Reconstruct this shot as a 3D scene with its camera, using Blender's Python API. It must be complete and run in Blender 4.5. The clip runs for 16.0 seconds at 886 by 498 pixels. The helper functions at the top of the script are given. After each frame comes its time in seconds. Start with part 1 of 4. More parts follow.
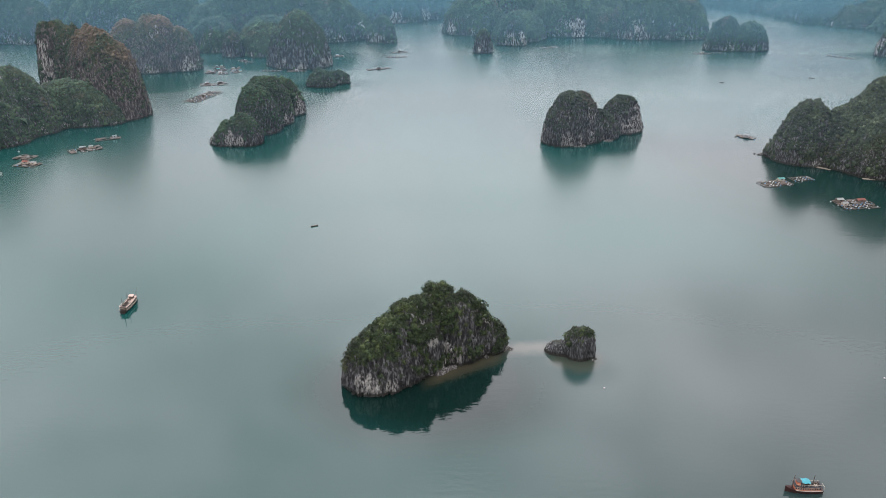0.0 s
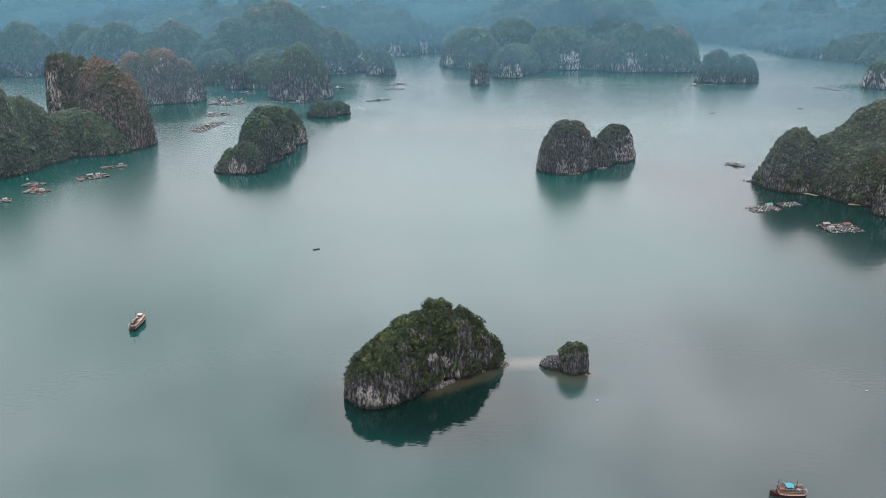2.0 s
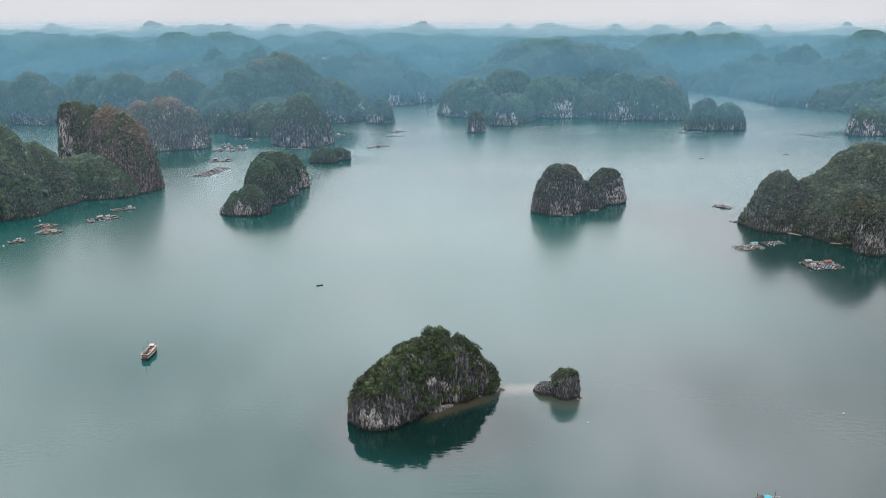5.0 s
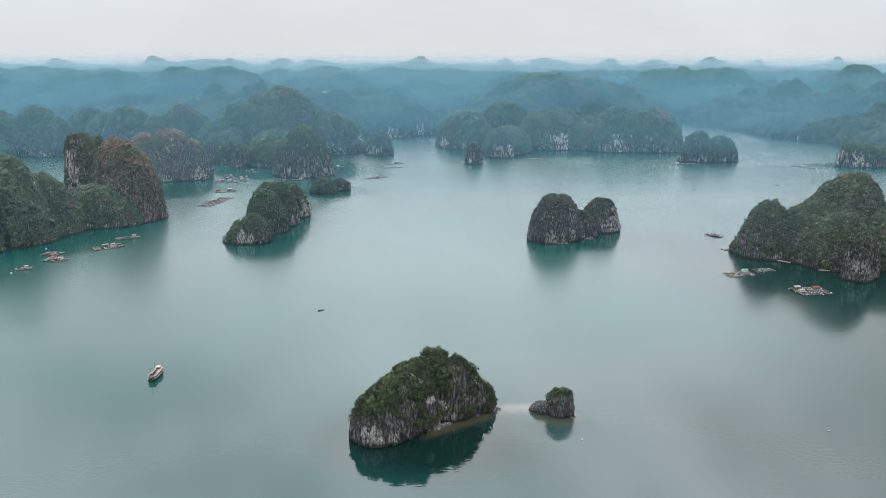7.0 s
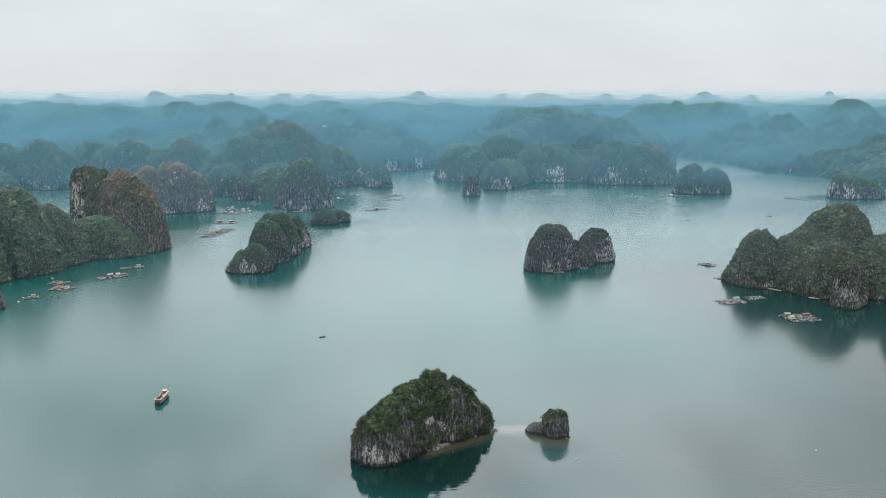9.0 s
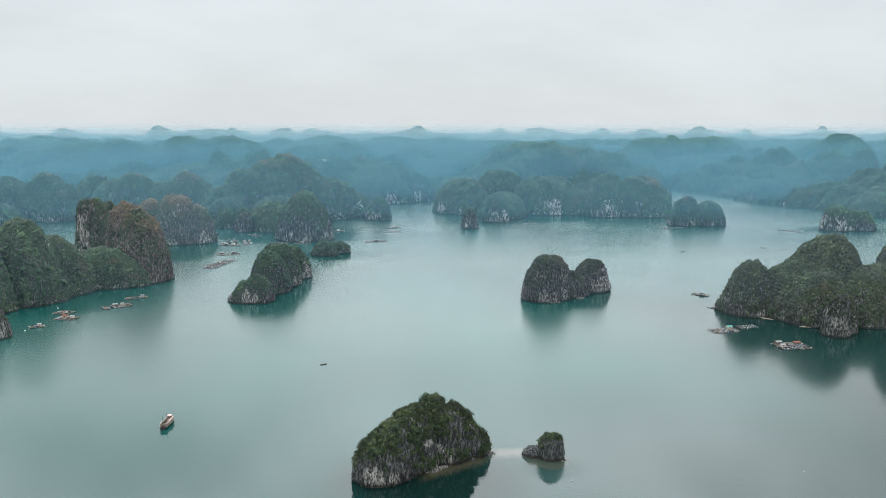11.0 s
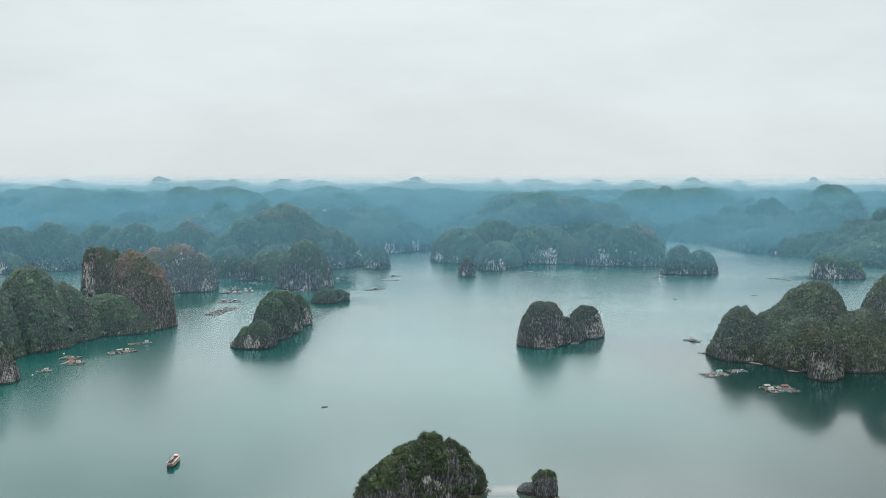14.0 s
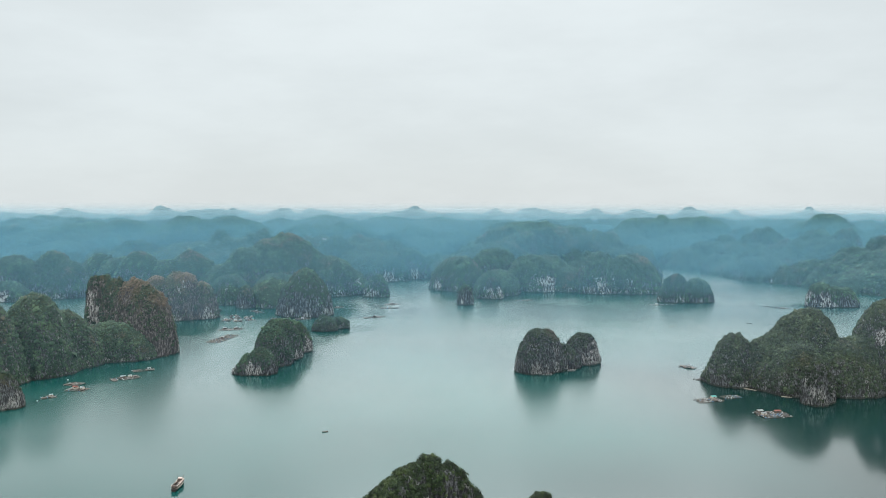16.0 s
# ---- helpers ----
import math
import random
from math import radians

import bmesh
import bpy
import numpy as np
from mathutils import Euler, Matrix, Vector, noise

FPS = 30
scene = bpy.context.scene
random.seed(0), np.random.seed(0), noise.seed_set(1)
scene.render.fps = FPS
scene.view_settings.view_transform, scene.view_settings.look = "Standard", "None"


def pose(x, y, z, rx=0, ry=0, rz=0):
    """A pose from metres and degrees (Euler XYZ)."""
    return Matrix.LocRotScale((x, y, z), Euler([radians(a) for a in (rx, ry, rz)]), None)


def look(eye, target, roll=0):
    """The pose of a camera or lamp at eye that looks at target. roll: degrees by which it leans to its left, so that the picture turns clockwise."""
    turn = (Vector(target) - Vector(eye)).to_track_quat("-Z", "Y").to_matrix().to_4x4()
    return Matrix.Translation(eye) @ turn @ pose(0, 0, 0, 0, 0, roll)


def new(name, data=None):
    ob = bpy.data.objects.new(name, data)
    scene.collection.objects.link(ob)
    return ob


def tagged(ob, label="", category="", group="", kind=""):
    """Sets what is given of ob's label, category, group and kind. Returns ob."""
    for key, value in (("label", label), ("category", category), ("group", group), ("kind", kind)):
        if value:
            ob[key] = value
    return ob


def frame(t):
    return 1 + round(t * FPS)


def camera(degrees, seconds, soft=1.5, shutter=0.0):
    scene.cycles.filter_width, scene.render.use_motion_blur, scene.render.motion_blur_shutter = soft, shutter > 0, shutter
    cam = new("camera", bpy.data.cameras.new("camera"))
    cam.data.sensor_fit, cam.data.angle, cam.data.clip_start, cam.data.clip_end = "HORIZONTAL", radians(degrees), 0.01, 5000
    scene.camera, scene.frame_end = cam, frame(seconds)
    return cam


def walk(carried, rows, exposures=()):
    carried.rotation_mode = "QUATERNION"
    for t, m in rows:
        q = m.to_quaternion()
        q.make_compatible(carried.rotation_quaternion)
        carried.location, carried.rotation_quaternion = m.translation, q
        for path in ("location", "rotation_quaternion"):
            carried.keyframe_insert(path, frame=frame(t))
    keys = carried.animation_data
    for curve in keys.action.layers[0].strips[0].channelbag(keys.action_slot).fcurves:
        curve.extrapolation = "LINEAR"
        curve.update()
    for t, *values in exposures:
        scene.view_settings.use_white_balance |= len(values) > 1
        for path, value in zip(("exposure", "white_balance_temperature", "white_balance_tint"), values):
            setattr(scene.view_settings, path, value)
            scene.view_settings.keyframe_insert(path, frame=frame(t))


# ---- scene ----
cam = camera(61.29, 16.0, soft=0.3)
ROWS = [
    (0.0, pose(0.00, -0.00, 190.00, 66.508, -0.050, 0.000)),
    (0.5, pose(-0.15, -4.15, 190.06, 67.121, -0.032, -0.058)),
    (1.0, pose(-0.27, -8.31, 190.11, 67.725, -0.041, -0.105)),
    (1.5, pose(-0.37, -12.47, 190.13, 68.332, -0.048, -0.140)),
    (2.0, pose(-0.44, -16.59, 190.14, 68.924, -0.066, -0.180)),
    (2.5, pose(-0.53, -20.70, 190.15, 69.529, -0.070, -0.223)),
    (3.0, pose(-0.61, -24.81, 190.14, 70.141, -0.068, -0.261)),
    (3.5, pose(-0.72, -28.92, 190.08, 70.754, -0.056, -0.301)),
    (4.0, pose(-0.83, -33.06, 190.03, 71.376, -0.051, -0.327)),
    (6.5, pose(-1.31, -53.69, 190.04, 74.456, -0.078, -0.522)),
    (7.0, pose(-1.44, -57.84, 190.08, 75.085, -0.084, -0.559)),
    (7.5, pose(-1.55, -62.01, 190.12, 75.715, -0.084, -0.588)),
    (8.0, pose(-1.62, -66.20, 190.14, 76.363, -0.078, -0.632)),
    (8.5, pose(-1.70, -70.35, 190.13, 77.009, -0.054, -0.665)),
    (9.0, pose(-1.73, -74.46, 190.12, 77.638, -0.048, -0.703)),
    (11.5, pose(-1.95, -94.67, 190.08, 80.850, -0.055, -0.837)),
    (12.0, pose(-2.01, -98.74, 190.12, 81.488, -0.055, -0.871)),
    (12.5, pose(-2.10, -102.82, 190.21, 82.117, -0.071, -0.893)),
    (13.0, pose(-2.22, -106.90, 190.29, 82.757, -0.077, -0.929)),
    (13.5, pose(-2.30, -110.93, 190.39, 83.408, -0.083, -0.957)),
    (14.0, pose(-2.37, -114.96, 190.49, 84.041, -0.078, -0.996)),
    (14.5, pose(-2.41, -119.01, 190.62, 84.682, -0.086, -1.008)),
    (15.0, pose(-2.44, -123.08, 190.74, 85.293, -0.101, -1.029)),
    (15.5, pose(-2.48, -127.18, 190.83, 85.789, -0.092, -1.055)),
    (16.0, pose(-2.52, -131.31, 190.88, 86.268, -0.089, -1.082)),
]
walk(cam, ROWS, [(0.0, -0.12, 6350.0, 17.0), (4.0, -0.05, 6270.0, 14.8), (8.0, 0.0, 6150.0, 9.0), (12.0, 0.0, 6150.0, 5.5), (16.0, 0.0, 6150.0, 4.5)])

# ---- world and light: a bright overcast sky, lighter overhead ----
world = bpy.data.worlds.new("overcast_sky")
scene.world = world
world.use_nodes = True
SUN_UP, SUN_ROUND = 38.0, -3.0


def node(tree, kind, **inputs):
    """A node with some of its inputs set, by name or number given as i0, i1."""
    n = tree.nodes.new(kind)
    for key, value in inputs.items():
        slot = n.inputs[int(key[1:])] if key[0] == "i" and key[1:].isdigit() else n.inputs[key.replace("_", " ")]
        if isinstance(value, bpy.types.NodeSocket):
            tree.links.new(value, slot)
        else:
            slot.default_value = value
    return n


def maths(tree, op, a, b=0.0, c=0.0, clamp=False):
    n = node(tree, "ShaderNodeMath", i0=a, i1=b, i2=c)
    n.operation, n.use_clamp = op, clamp
    return n.outputs[0]


def span(tree, value, a, b, c=0.0, d=1.0, smooth=True):
    n = node(tree, "ShaderNodeMapRange", i0=value, i1=a, i2=b, i3=c, i4=d)
    n.interpolation_type = "SMOOTHSTEP" if smooth else "LINEAR"
    return n.outputs[0]


def blend(tree, factor, a, b, mode="MIX"):
    n = tree.nodes.new("ShaderNodeMix")
    n.data_type, n.blend_type = "RGBA", mode
    for slot, value in ((n.inputs[0], factor), (n.inputs[6], a), (n.inputs[7], b)):
        if isinstance(value, bpy.types.NodeSocket):
            tree.links.new(value, slot)
        elif isinstance(value, (int, float)):
            slot.default_value = value
        else:
            slot.default_value = (*value, 1)
    return n.outputs[2]


def clouds(tree, vector, scale, detail=4.0, rough=0.55, stretch=(1, 1, 1)):
    m = node(tree, "ShaderNodeMapping", Vector=vector)
    m.inputs["Scale"].default_value = [scale * s for s in stretch]
    return node(tree, "ShaderNodeTexNoise", Vector=m.outputs[0], Scale=1.0, Detail=detail, Roughness=rough).outputs[0]


t = world.node_tree
t.nodes.clear()
sky = t.nodes.new("ShaderNodeTexSky")
sky.sky_type, sky.sun_disc = "NISHITA", False
sky.sun_elevation, sky.sun_rotation = radians(SUN_UP), radians(SUN_ROUND)
where = t.nodes.new("ShaderNodeTexCoord").outputs["Generated"]
up = node(t, "ShaderNodeSeparateXYZ", Vector=where).outputs[2]
up = maths(t, "MAXIMUM", up, 0.0)
# a closed cloud deck is up to three times as bright overhead as at the horizon
bright = maths(t, "ADD", maths(t, "MULTIPLY_ADD", up, 0.25, 0.76), span(t, up, 0.24, 0.58, 0.0, 1.8))
# the hidden sun lights the deck round it from behind
towards = node(t, "ShaderNodeVectorMath", i0=where, i1=(math.sin(radians(SUN_ROUND)) * math.cos(radians(SUN_UP)), math.cos(radians(SUN_ROUND)) * math.cos(radians(SUN_UP)), math.sin(radians(SUN_UP))))
towards.operation = "DOT_PRODUCT"
glow = maths(t, "MULTIPLY", span(t, towards.outputs[1], 0.1, 0.97), span(t, up, 0.25, 0.38))
bright = maths(t, "MULTIPLY_ADD", glow, 0.12, bright)
bank = clouds(t, where, 2.2, 5, 0.6, (1, 1, 3.2))
bank = maths(t, "ADD", span(t, bank, 0.32, 0.68, 0.94, 1.04), maths(t, "MULTIPLY", span(t, up, 0.24, 0.4), span(t, clouds(t, where, 2.6, 3, 0.5, (1, 1, 1.6)), 0.3, 0.7, -0.5, 0.5)))
value = maths(t, "MULTIPLY", bright, bank)
grey = node(t, "ShaderNodeCombineColor", i0=maths(t, "MULTIPLY", value, 0.985), i1=value, i2=maths(t, "MULTIPLY", value, 1.0)).outputs[0]
dim = blend(t, 1.0, sky.outputs[0], (0.1, 0.1, 0.1), "MULTIPLY")
deck = blend(t, 0.97, dim, grey)
t.links.new(node(t, "ShaderNodeBackground", Color=deck, Strength=1.0).outputs[0], t.nodes.new("ShaderNodeOutputWorld").inputs[0])

sun = new("sun", bpy.data.lights.new("sun", "SUN"))
sun.data.energy, sun.data.angle, sun.data.color = 0.9, radians(76), (1.0, 0.97, 0.93)
a = radians(SUN_ROUND)
sun.matrix_world = look((0, 0, 500), (-500 * math.sin(a), -500 * math.cos(a), 500 - 500 * math.tan(radians(SUN_UP))))
scene.view_settings.exposure = 0.0


# ---- materials ----
def material(name):
    m = bpy.data.materials.new(name)
    m.use_nodes = True
    tree = m.node_tree
    tree.nodes.clear()
    return m, tree, node(tree, "ShaderNodeNewGeometry").outputs


def finish(tree, color, rough=0.8, bump=None, strength=0.5, distance=0.3, metal=0.0, **more):
    b = node(tree, "ShaderNodeBsdfPrincipled", Base_Color=color if not isinstance(color, tuple) else (*color, 1), Roughness=rough, Metallic=metal, **more)
    if bump is not None:
        n = node(tree, "ShaderNodeBump", Height=bump, Strength=strength, Distance=distance)
        tree.links.new(n.outputs[0], b.inputs["Normal"])
    tree.links.new(b.outputs[0], tree.nodes.new("ShaderNodeOutputMaterial").inputs[0])
    return b


def limestone(name, moss=(0.03, 0.042, 0.018), pale=0.5, size=1.0, cover=0.55, foot=0.07, tide=0.85, crust=(0.028, 0.028, 0.03), face=(0.185, 0.195, 0.197)):
    """Weathered karst: dark grey crust, fluted streaks, pale fresh scars, and humus and moss on the ledges."""
    m, tree, geo = material(name)
    p = geo["Position"]
    streak = clouds(tree, p, 1.0 / size, 6, 0.65, (1, 1, 0.26))
    patch = clouds(tree, p, 0.07 / size, 5, 0.6, (1, 1, 0.5))
    grain = clouds(tree, p, 1.6 / size, 5, 0.7)
    c = blend(tree, span(tree, streak, 0.45, 0.63), crust, face)
    c = blend(tree, span(tree, grain, 0.45, 0.7, 0.0, 0.55), c, (0.05, 0.047, 0.044))
    washed = span(tree, node(tree, "ShaderNodeSeparateXYZ", Vector=p).outputs[2], 1.0, 9.0 * size, foot, 0.0)
    patch = maths(tree, "ADD", patch, washed)
    fresh = tree.nodes.new("ShaderNodeAttribute")
    fresh.attribute_name = "fresh"
    fresh = maths(tree, "MULTIPLY", fresh.outputs[2], 0.28)
    patch = maths(tree, "ADD", patch, fresh)
    scar = maths(tree, "MULTIPLY", span(tree, patch, 0.56, 0.66), span(tree, streak, 0.42, 0.6))
    c = blend(tree, maths(tree, "MULTIPLY", scar, pale), c, (0.62, 0.59, 0.54))
    # weed and oysters up to the high-water mark
    height = node(tree, "ShaderNodeSeparateXYZ", Vector=p).outputs[2]
    c = blend(tree, span(tree, maths(tree, "MULTIPLY_ADD", grain, -2.0, height), 0.0, 1.1, tide, 0.0), c, (0.022, 0.02, 0.015))
    flat = node(tree, "ShaderNodeSeparateXYZ", Vector=geo["Normal"]).outputs[2]
    ledge = span(tree, maths(tree, "ADD", maths(tree, "SUBTRACT", flat, maths(tree, "MULTIPLY", fresh, 3.5)), maths(tree, "MULTIPLY_ADD", patch, 0.7, -0.35)), cover - 0.25, cover + 0.1)
    c = blend(tree, ledge, c, moss)
    relief = maths(tree, "ADD", streak, maths(tree, "MULTIPLY", grain, 0.5))
    finish(tree, c, 0.9, relief, 1.0, 2.0 * size)
    return m


def foliage(name, dark, mid, light, dry, amount, size=1.0, crest=(60.0, 100.0, 0.0)):
    """Subtropical scrub: kinds of shrub side by side, mottled leaves, and dry russet growth in stretches and on the crests."""
    m, tree, geo = material(name)
    p = geo["Position"]
    kind = tree.nodes.new("ShaderNodeAttribute")
    kind.attribute_name = "tone"
    kind = kind.outputs[2]
    leaf = clouds(tree, p, 1.5 / size, 3, 0.7)
    stand = clouds(tree, p, 0.03 / size, 4, 0.6)
    thicket = clouds(tree, p, 0.09 / size, 3, 0.6, (1, 1, 0.6))
    c = blend(tree, span(tree, kind, 0.2, 0.65), dark, mid)
    c = blend(tree, span(tree, kind, 0.6, 1.0, 0.0, 0.85), c, light)
    c = blend(tree, span(tree, leaf, 0.5, 0.72, 0.0, 0.6), c, light)
    c = blend(tree, span(tree, leaf, 0.3, 0.48, 0.6, 0.0), c, dark)
    c = blend(tree, span(tree, thicket, 0.53, 0.68, 0.0, 0.5), c, light)
    c = blend(tree, span(tree, thicket, 0.34, 0.47, 0.6, 0.0), c, dark)
    high = span(tree, node(tree, "ShaderNodeSeparateXYZ", Vector=p).outputs[2], crest[0], crest[1], 0.0, crest[2])
    sere = maths(tree, "ADD", maths(tree, "ADD", stand, high), maths(tree, "MULTIPLY_ADD", kind, 0.16, -0.08))
    c = blend(tree, span(tree, sere, 0.62 - amount * 0.4, 0.76 - amount * 0.4, 0.0, 0.85), c, dry)
    finish(tree, c, 0.75, leaf, 1.0, 0.6 * size)
    return m


ROCK = limestone("limestone")
ROCK_NEAR = limestone("limestone_near", pale=0.75, size=1.2, foot=0.06, crust=(0.022, 0.022, 0.024), face=(0.21, 0.208, 0.21))
ROCK_BARE = limestone("limestone_bare", pale=0.7, size=0.7, cover=1.1)
ROCK_BROWN = limestone("limestone_brown", pale=0.7, size=1.5, cover=0.5, moss=(0.07, 0.068, 0.036), crust=(0.055, 0.049, 0.046), face=(0.25, 0.215, 0.195))
ROCK_FAR = limestone("limestone_far", size=2.2, pale=0.7, cover=0.42, moss=(0.026, 0.05, 0.026))
LEAF_FRESH = foliage("leaves_fresh", (0.005, 0.012, 0.005), (0.028, 0.056, 0.016), (0.11, 0.14, 0.045), (0.07, 0.066, 0.03), 0.10, 0.6)
LEAF_OLIVE = foliage("leaves_olive", (0.010, 0.026, 0.015), (0.033, 0.068, 0.036), (0.085, 0.13, 0.065), (0.085, 0.065, 0.045), 0.10, 1.2)
LEAF_DARK = foliage("leaves_dark", (0.007, 0.015, 0.009), (0.021, 0.040, 0.021), (0.075, 0.10, 0.05), (0.065, 0.056, 0.035), 0.06, 1.2)
LEAF_GREY = foliage("leaves_grey", (0.010, 0.02, 0.014), (0.033, 0.056, 0.038), (0.09, 0.118, 0.078), (0.085, 0.07, 0.056), 0.2, 1.0, (20.0, 45.0, 0.08))
LEAF_DRY = foliage("leaves_dry", (0.012, 0.026, 0.014), (0.05, 0.08, 0.042), (0.10, 0.125, 0.066), (0.15, 0.105, 0.075), 0.16, 1.2, (30.0, 85.0, 0.2))
LEAF_FAR = foliage("leaves_far", (0.008, 0.024, 0.014), (0.028, 0.070, 0.036), (0.09, 0.155, 0.07), (0.12, 0.078, 0.058), 0.08, 1.8, (60.0, 120.0, 0.10))


def distant(name, dark, light, grain, pale=0.0):
    """Wooded slopes so far off that single trees melt into a rough canopy, with a few bare cliffs."""
    m, tree, geo = material(name)
    p = geo["Position"]
    canopy = clouds(tree, p, grain, 5, 0.7)
    stand = clouds(tree, p, grain * 0.14, 4, 0.6)
    c = blend(tree, span(tree, maths(tree, "ADD", maths(tree, "MULTIPLY", canopy, 0.6), maths(tree, "MULTIPLY", stand, 0.4)), 0.38, 0.62), dark, light)
    flat = node(tree, "ShaderNodeSeparateXYZ", Vector=geo["True Normal"]).outputs[2]
    cliff = maths(tree, "MULTIPLY", span(tree, flat, 0.25, 0.5, 1.0, 0.0), span(tree, clouds(tree, p, grain * 0.35, 4, 0.6, (1, 1, 0.4)), 0.56, 0.66, 0.0, pale))
    c = blend(tree, cliff, c, (0.5, 0.48, 0.45))
    finish(tree, c, 1.0, canopy, 1.0, 0.5 / grain)
    return m


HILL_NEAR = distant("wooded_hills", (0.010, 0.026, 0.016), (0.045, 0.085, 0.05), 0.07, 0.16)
# distance haze painted into these three, bluer and paler the further off
HILL_HAZE_BLUE = distant("haze_blue_hills", (0.012, 0.030, 0.022), (0.048, 0.085, 0.06), 0.05, 0.2)
HILL_HAZE_MID = distant("haze_mid_hills", (0.03, 0.065, 0.065), (0.065, 0.115, 0.11), 0.035)
HILL_HAZE_PALE = distant("haze_pale_hills", (0.075, 0.125, 0.14), (0.12, 0.185, 0.2), 0.03)


# sheltered water: middle, half width and half depth
LEES = [(150, 700, 72, 66), (-180, 735, 70, 108), (-420, 715, 150, 160), (-390, 1000, 130, 130), (-260, 1140, 150, 120), (-140, 970, 50, 40), (230, 1395, 280, 100), (478, 1262, 60, 48), (720, 1210, 80, 50)]


def oval(tree, p, x, y, wide, extent):
    """How far p lies from the middle of an oval patch of water; 1 on its rim."""
    off = node(tree, "ShaderNodeVectorMath", i0=p, i1=(x, y, 0.0))
    off.operation = "SUBTRACT"
    off = node(tree, "ShaderNodeVectorMath", i0=off.outputs[0], i1=(1.0 / wide, 1.0 / extent, 0.0))
    off.operation = "MULTIPLY"
    off = node(tree, "ShaderNodeVectorMath", i0=off.outputs[0])
    off.operation = "LENGTH"
    return off.outputs[1]


def sea_water():
    m, tree, geo = material("bay_water")
    p = geo["Position"]
    broad = clouds(tree, p, 0.0045, 3, 0.5, (1, 0.55, 1))
    ripple = clouds(tree, p, 0.34, 2, 0.5, (0.55, 1.4, 1))
    # cat's-paws: ruffled streaks between slicks
    wind = clouds(tree, p, 0.011, 1, 0.5, (1, 0.55, 1))
    xyz = node(tree, "ShaderNodeSeparateXYZ", Vector=p)
    x, y = xyz.outputs[0], xyz.outputs[1]
    # greener further out, in broad patches
    clear = maths(tree, "MULTIPLY", span(tree, broad, 0.35, 0.65, 0.35, 1.0), span(tree, y, 230.0, 500.0, 0.15, 1.0))
    body = blend(tree, clear, (0.007, 0.037, 0.034), (0.003, 0.060, 0.053))
    # dark reflection of the wooded island painted into the water colour
    extent = maths(tree, "MULTIPLY", span(tree, maths(tree, "MULTIPLY_ADD", y, 0.3, x), 330.0, 440.0, 0.0, 0.9), span(tree, y, 640.0, 760.0, 1.0, 0.0))
    body = blend(tree, extent, body, (0.003, 0.020, 0.018))
    # greyer open water before the near island, more so to the right
    greyer = maths(tree, "MULTIPLY", span(tree, maths(tree, "MULTIPLY_ADD", broad, 160.0, x), 40.0, 230.0), span(tree, y, 300.0, 480.0, 0.6, 0.0))
    body = blend(tree, greyer, body, (0.03, 0.036, 0.036))
    # water colour darkened round the near island to paint its dark reflection
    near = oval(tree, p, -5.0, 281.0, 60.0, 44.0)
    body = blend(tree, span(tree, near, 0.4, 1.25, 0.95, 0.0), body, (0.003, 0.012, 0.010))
    # sand shoal between the near island and its islet
    wob = clouds(tree, p, 0.09, 4, 0.6)
    off = maths(tree, "ABSOLUTE", maths(tree, "ADD", maths(tree, "SUBTRACT", y, maths(tree, "MULTIPLY_ADD", x, 0.09, 312.0)), maths(tree, "MULTIPLY_ADD", wob, 8.0, -4.0)))
    along = maths(tree, "MULTIPLY", span(tree, x, 20.0, 38.0), span(tree, x, 52.0, 66.0, 1.0, 0.0))
    shoal = maths(tree, "MULTIPLY", span(tree, off, 0.2, 9.0, 0.24, 0.0), along)
    body = blend(tree, shoal, body, (0.36, 0.28, 0.24))
    # weed and rubble in the cove under the near island, and round the islet
    reach = maths(tree, "ABSOLUTE", maths(tree, "ADD", maths(tree, "SUBTRACT", y, maths(tree, "MULTIPLY_ADD", x, 0.62, 292.0)), maths(tree, "MULTIPLY_ADD", wob, 8.0, -4.0)))
    cove = maths(tree, "MULTIPLY", span(tree, reach, 0.5, 10.0, 0.6, 0.0), maths(tree, "MULTIPLY", span(tree, x, -12.0, -2.0), span(tree, x, 24.0, 34.0, 1.0, 0.0)))
    # the ring's brown is also painted to lighten the islet's dark reflection
    ring = span(tree, maths(tree, "MULTIPLY_ADD", wob, 0.5, oval(tree, p, 63.0, 306.0, 15.0, 13.0)), 0.8, 1.4, 0.4, 0.0)
    body = blend(tree, maths(tree, "MAXIMUM", cove, ring), body, (0.075, 0.062, 0.038))
    # fine ripples close by, a short chop further out
    near_ripple = maths(tree, "MULTIPLY", maths(tree, "MULTIPLY", ripple, span(tree, y, 260.0, 540.0, 0.05, 0.0)), span(tree, wind, 0.35, 0.65, 0.4, 1.0))
    chop = maths(tree, "MULTIPLY", clouds(tree, p, 0.13, 2, 0.6, (0.6, 1.3, 1)), maths(tree, "MULTIPLY", span(tree, y, 300.0, 620.0, 0.02, 0.09), span(tree, y, 950.0, 1400.0, 1.0, 0.0)))
    height = maths(tree, "ADD", near_ripple, chop)
    # a light breeze ruffles the bay; slicks lie in long lanes and in the lee of the near islands
    lanes = span(tree, clouds(tree, p, 0.006, 1.5, 0.5, (0.5, 1.5, 1)), 0.2, 0.75)
    gusts = maths(tree, "ADD", span(tree, x, -330.0, -130.0, 0.9, 0.0), maths(tree, "MULTIPLY", span(tree, maths(tree, "MULTIPLY_ADD", y, 0.25, x), 330.0, 460.0, 0.0, -0.7), span(tree, y, 640.0, 800.0, 1.0, 0.0)))
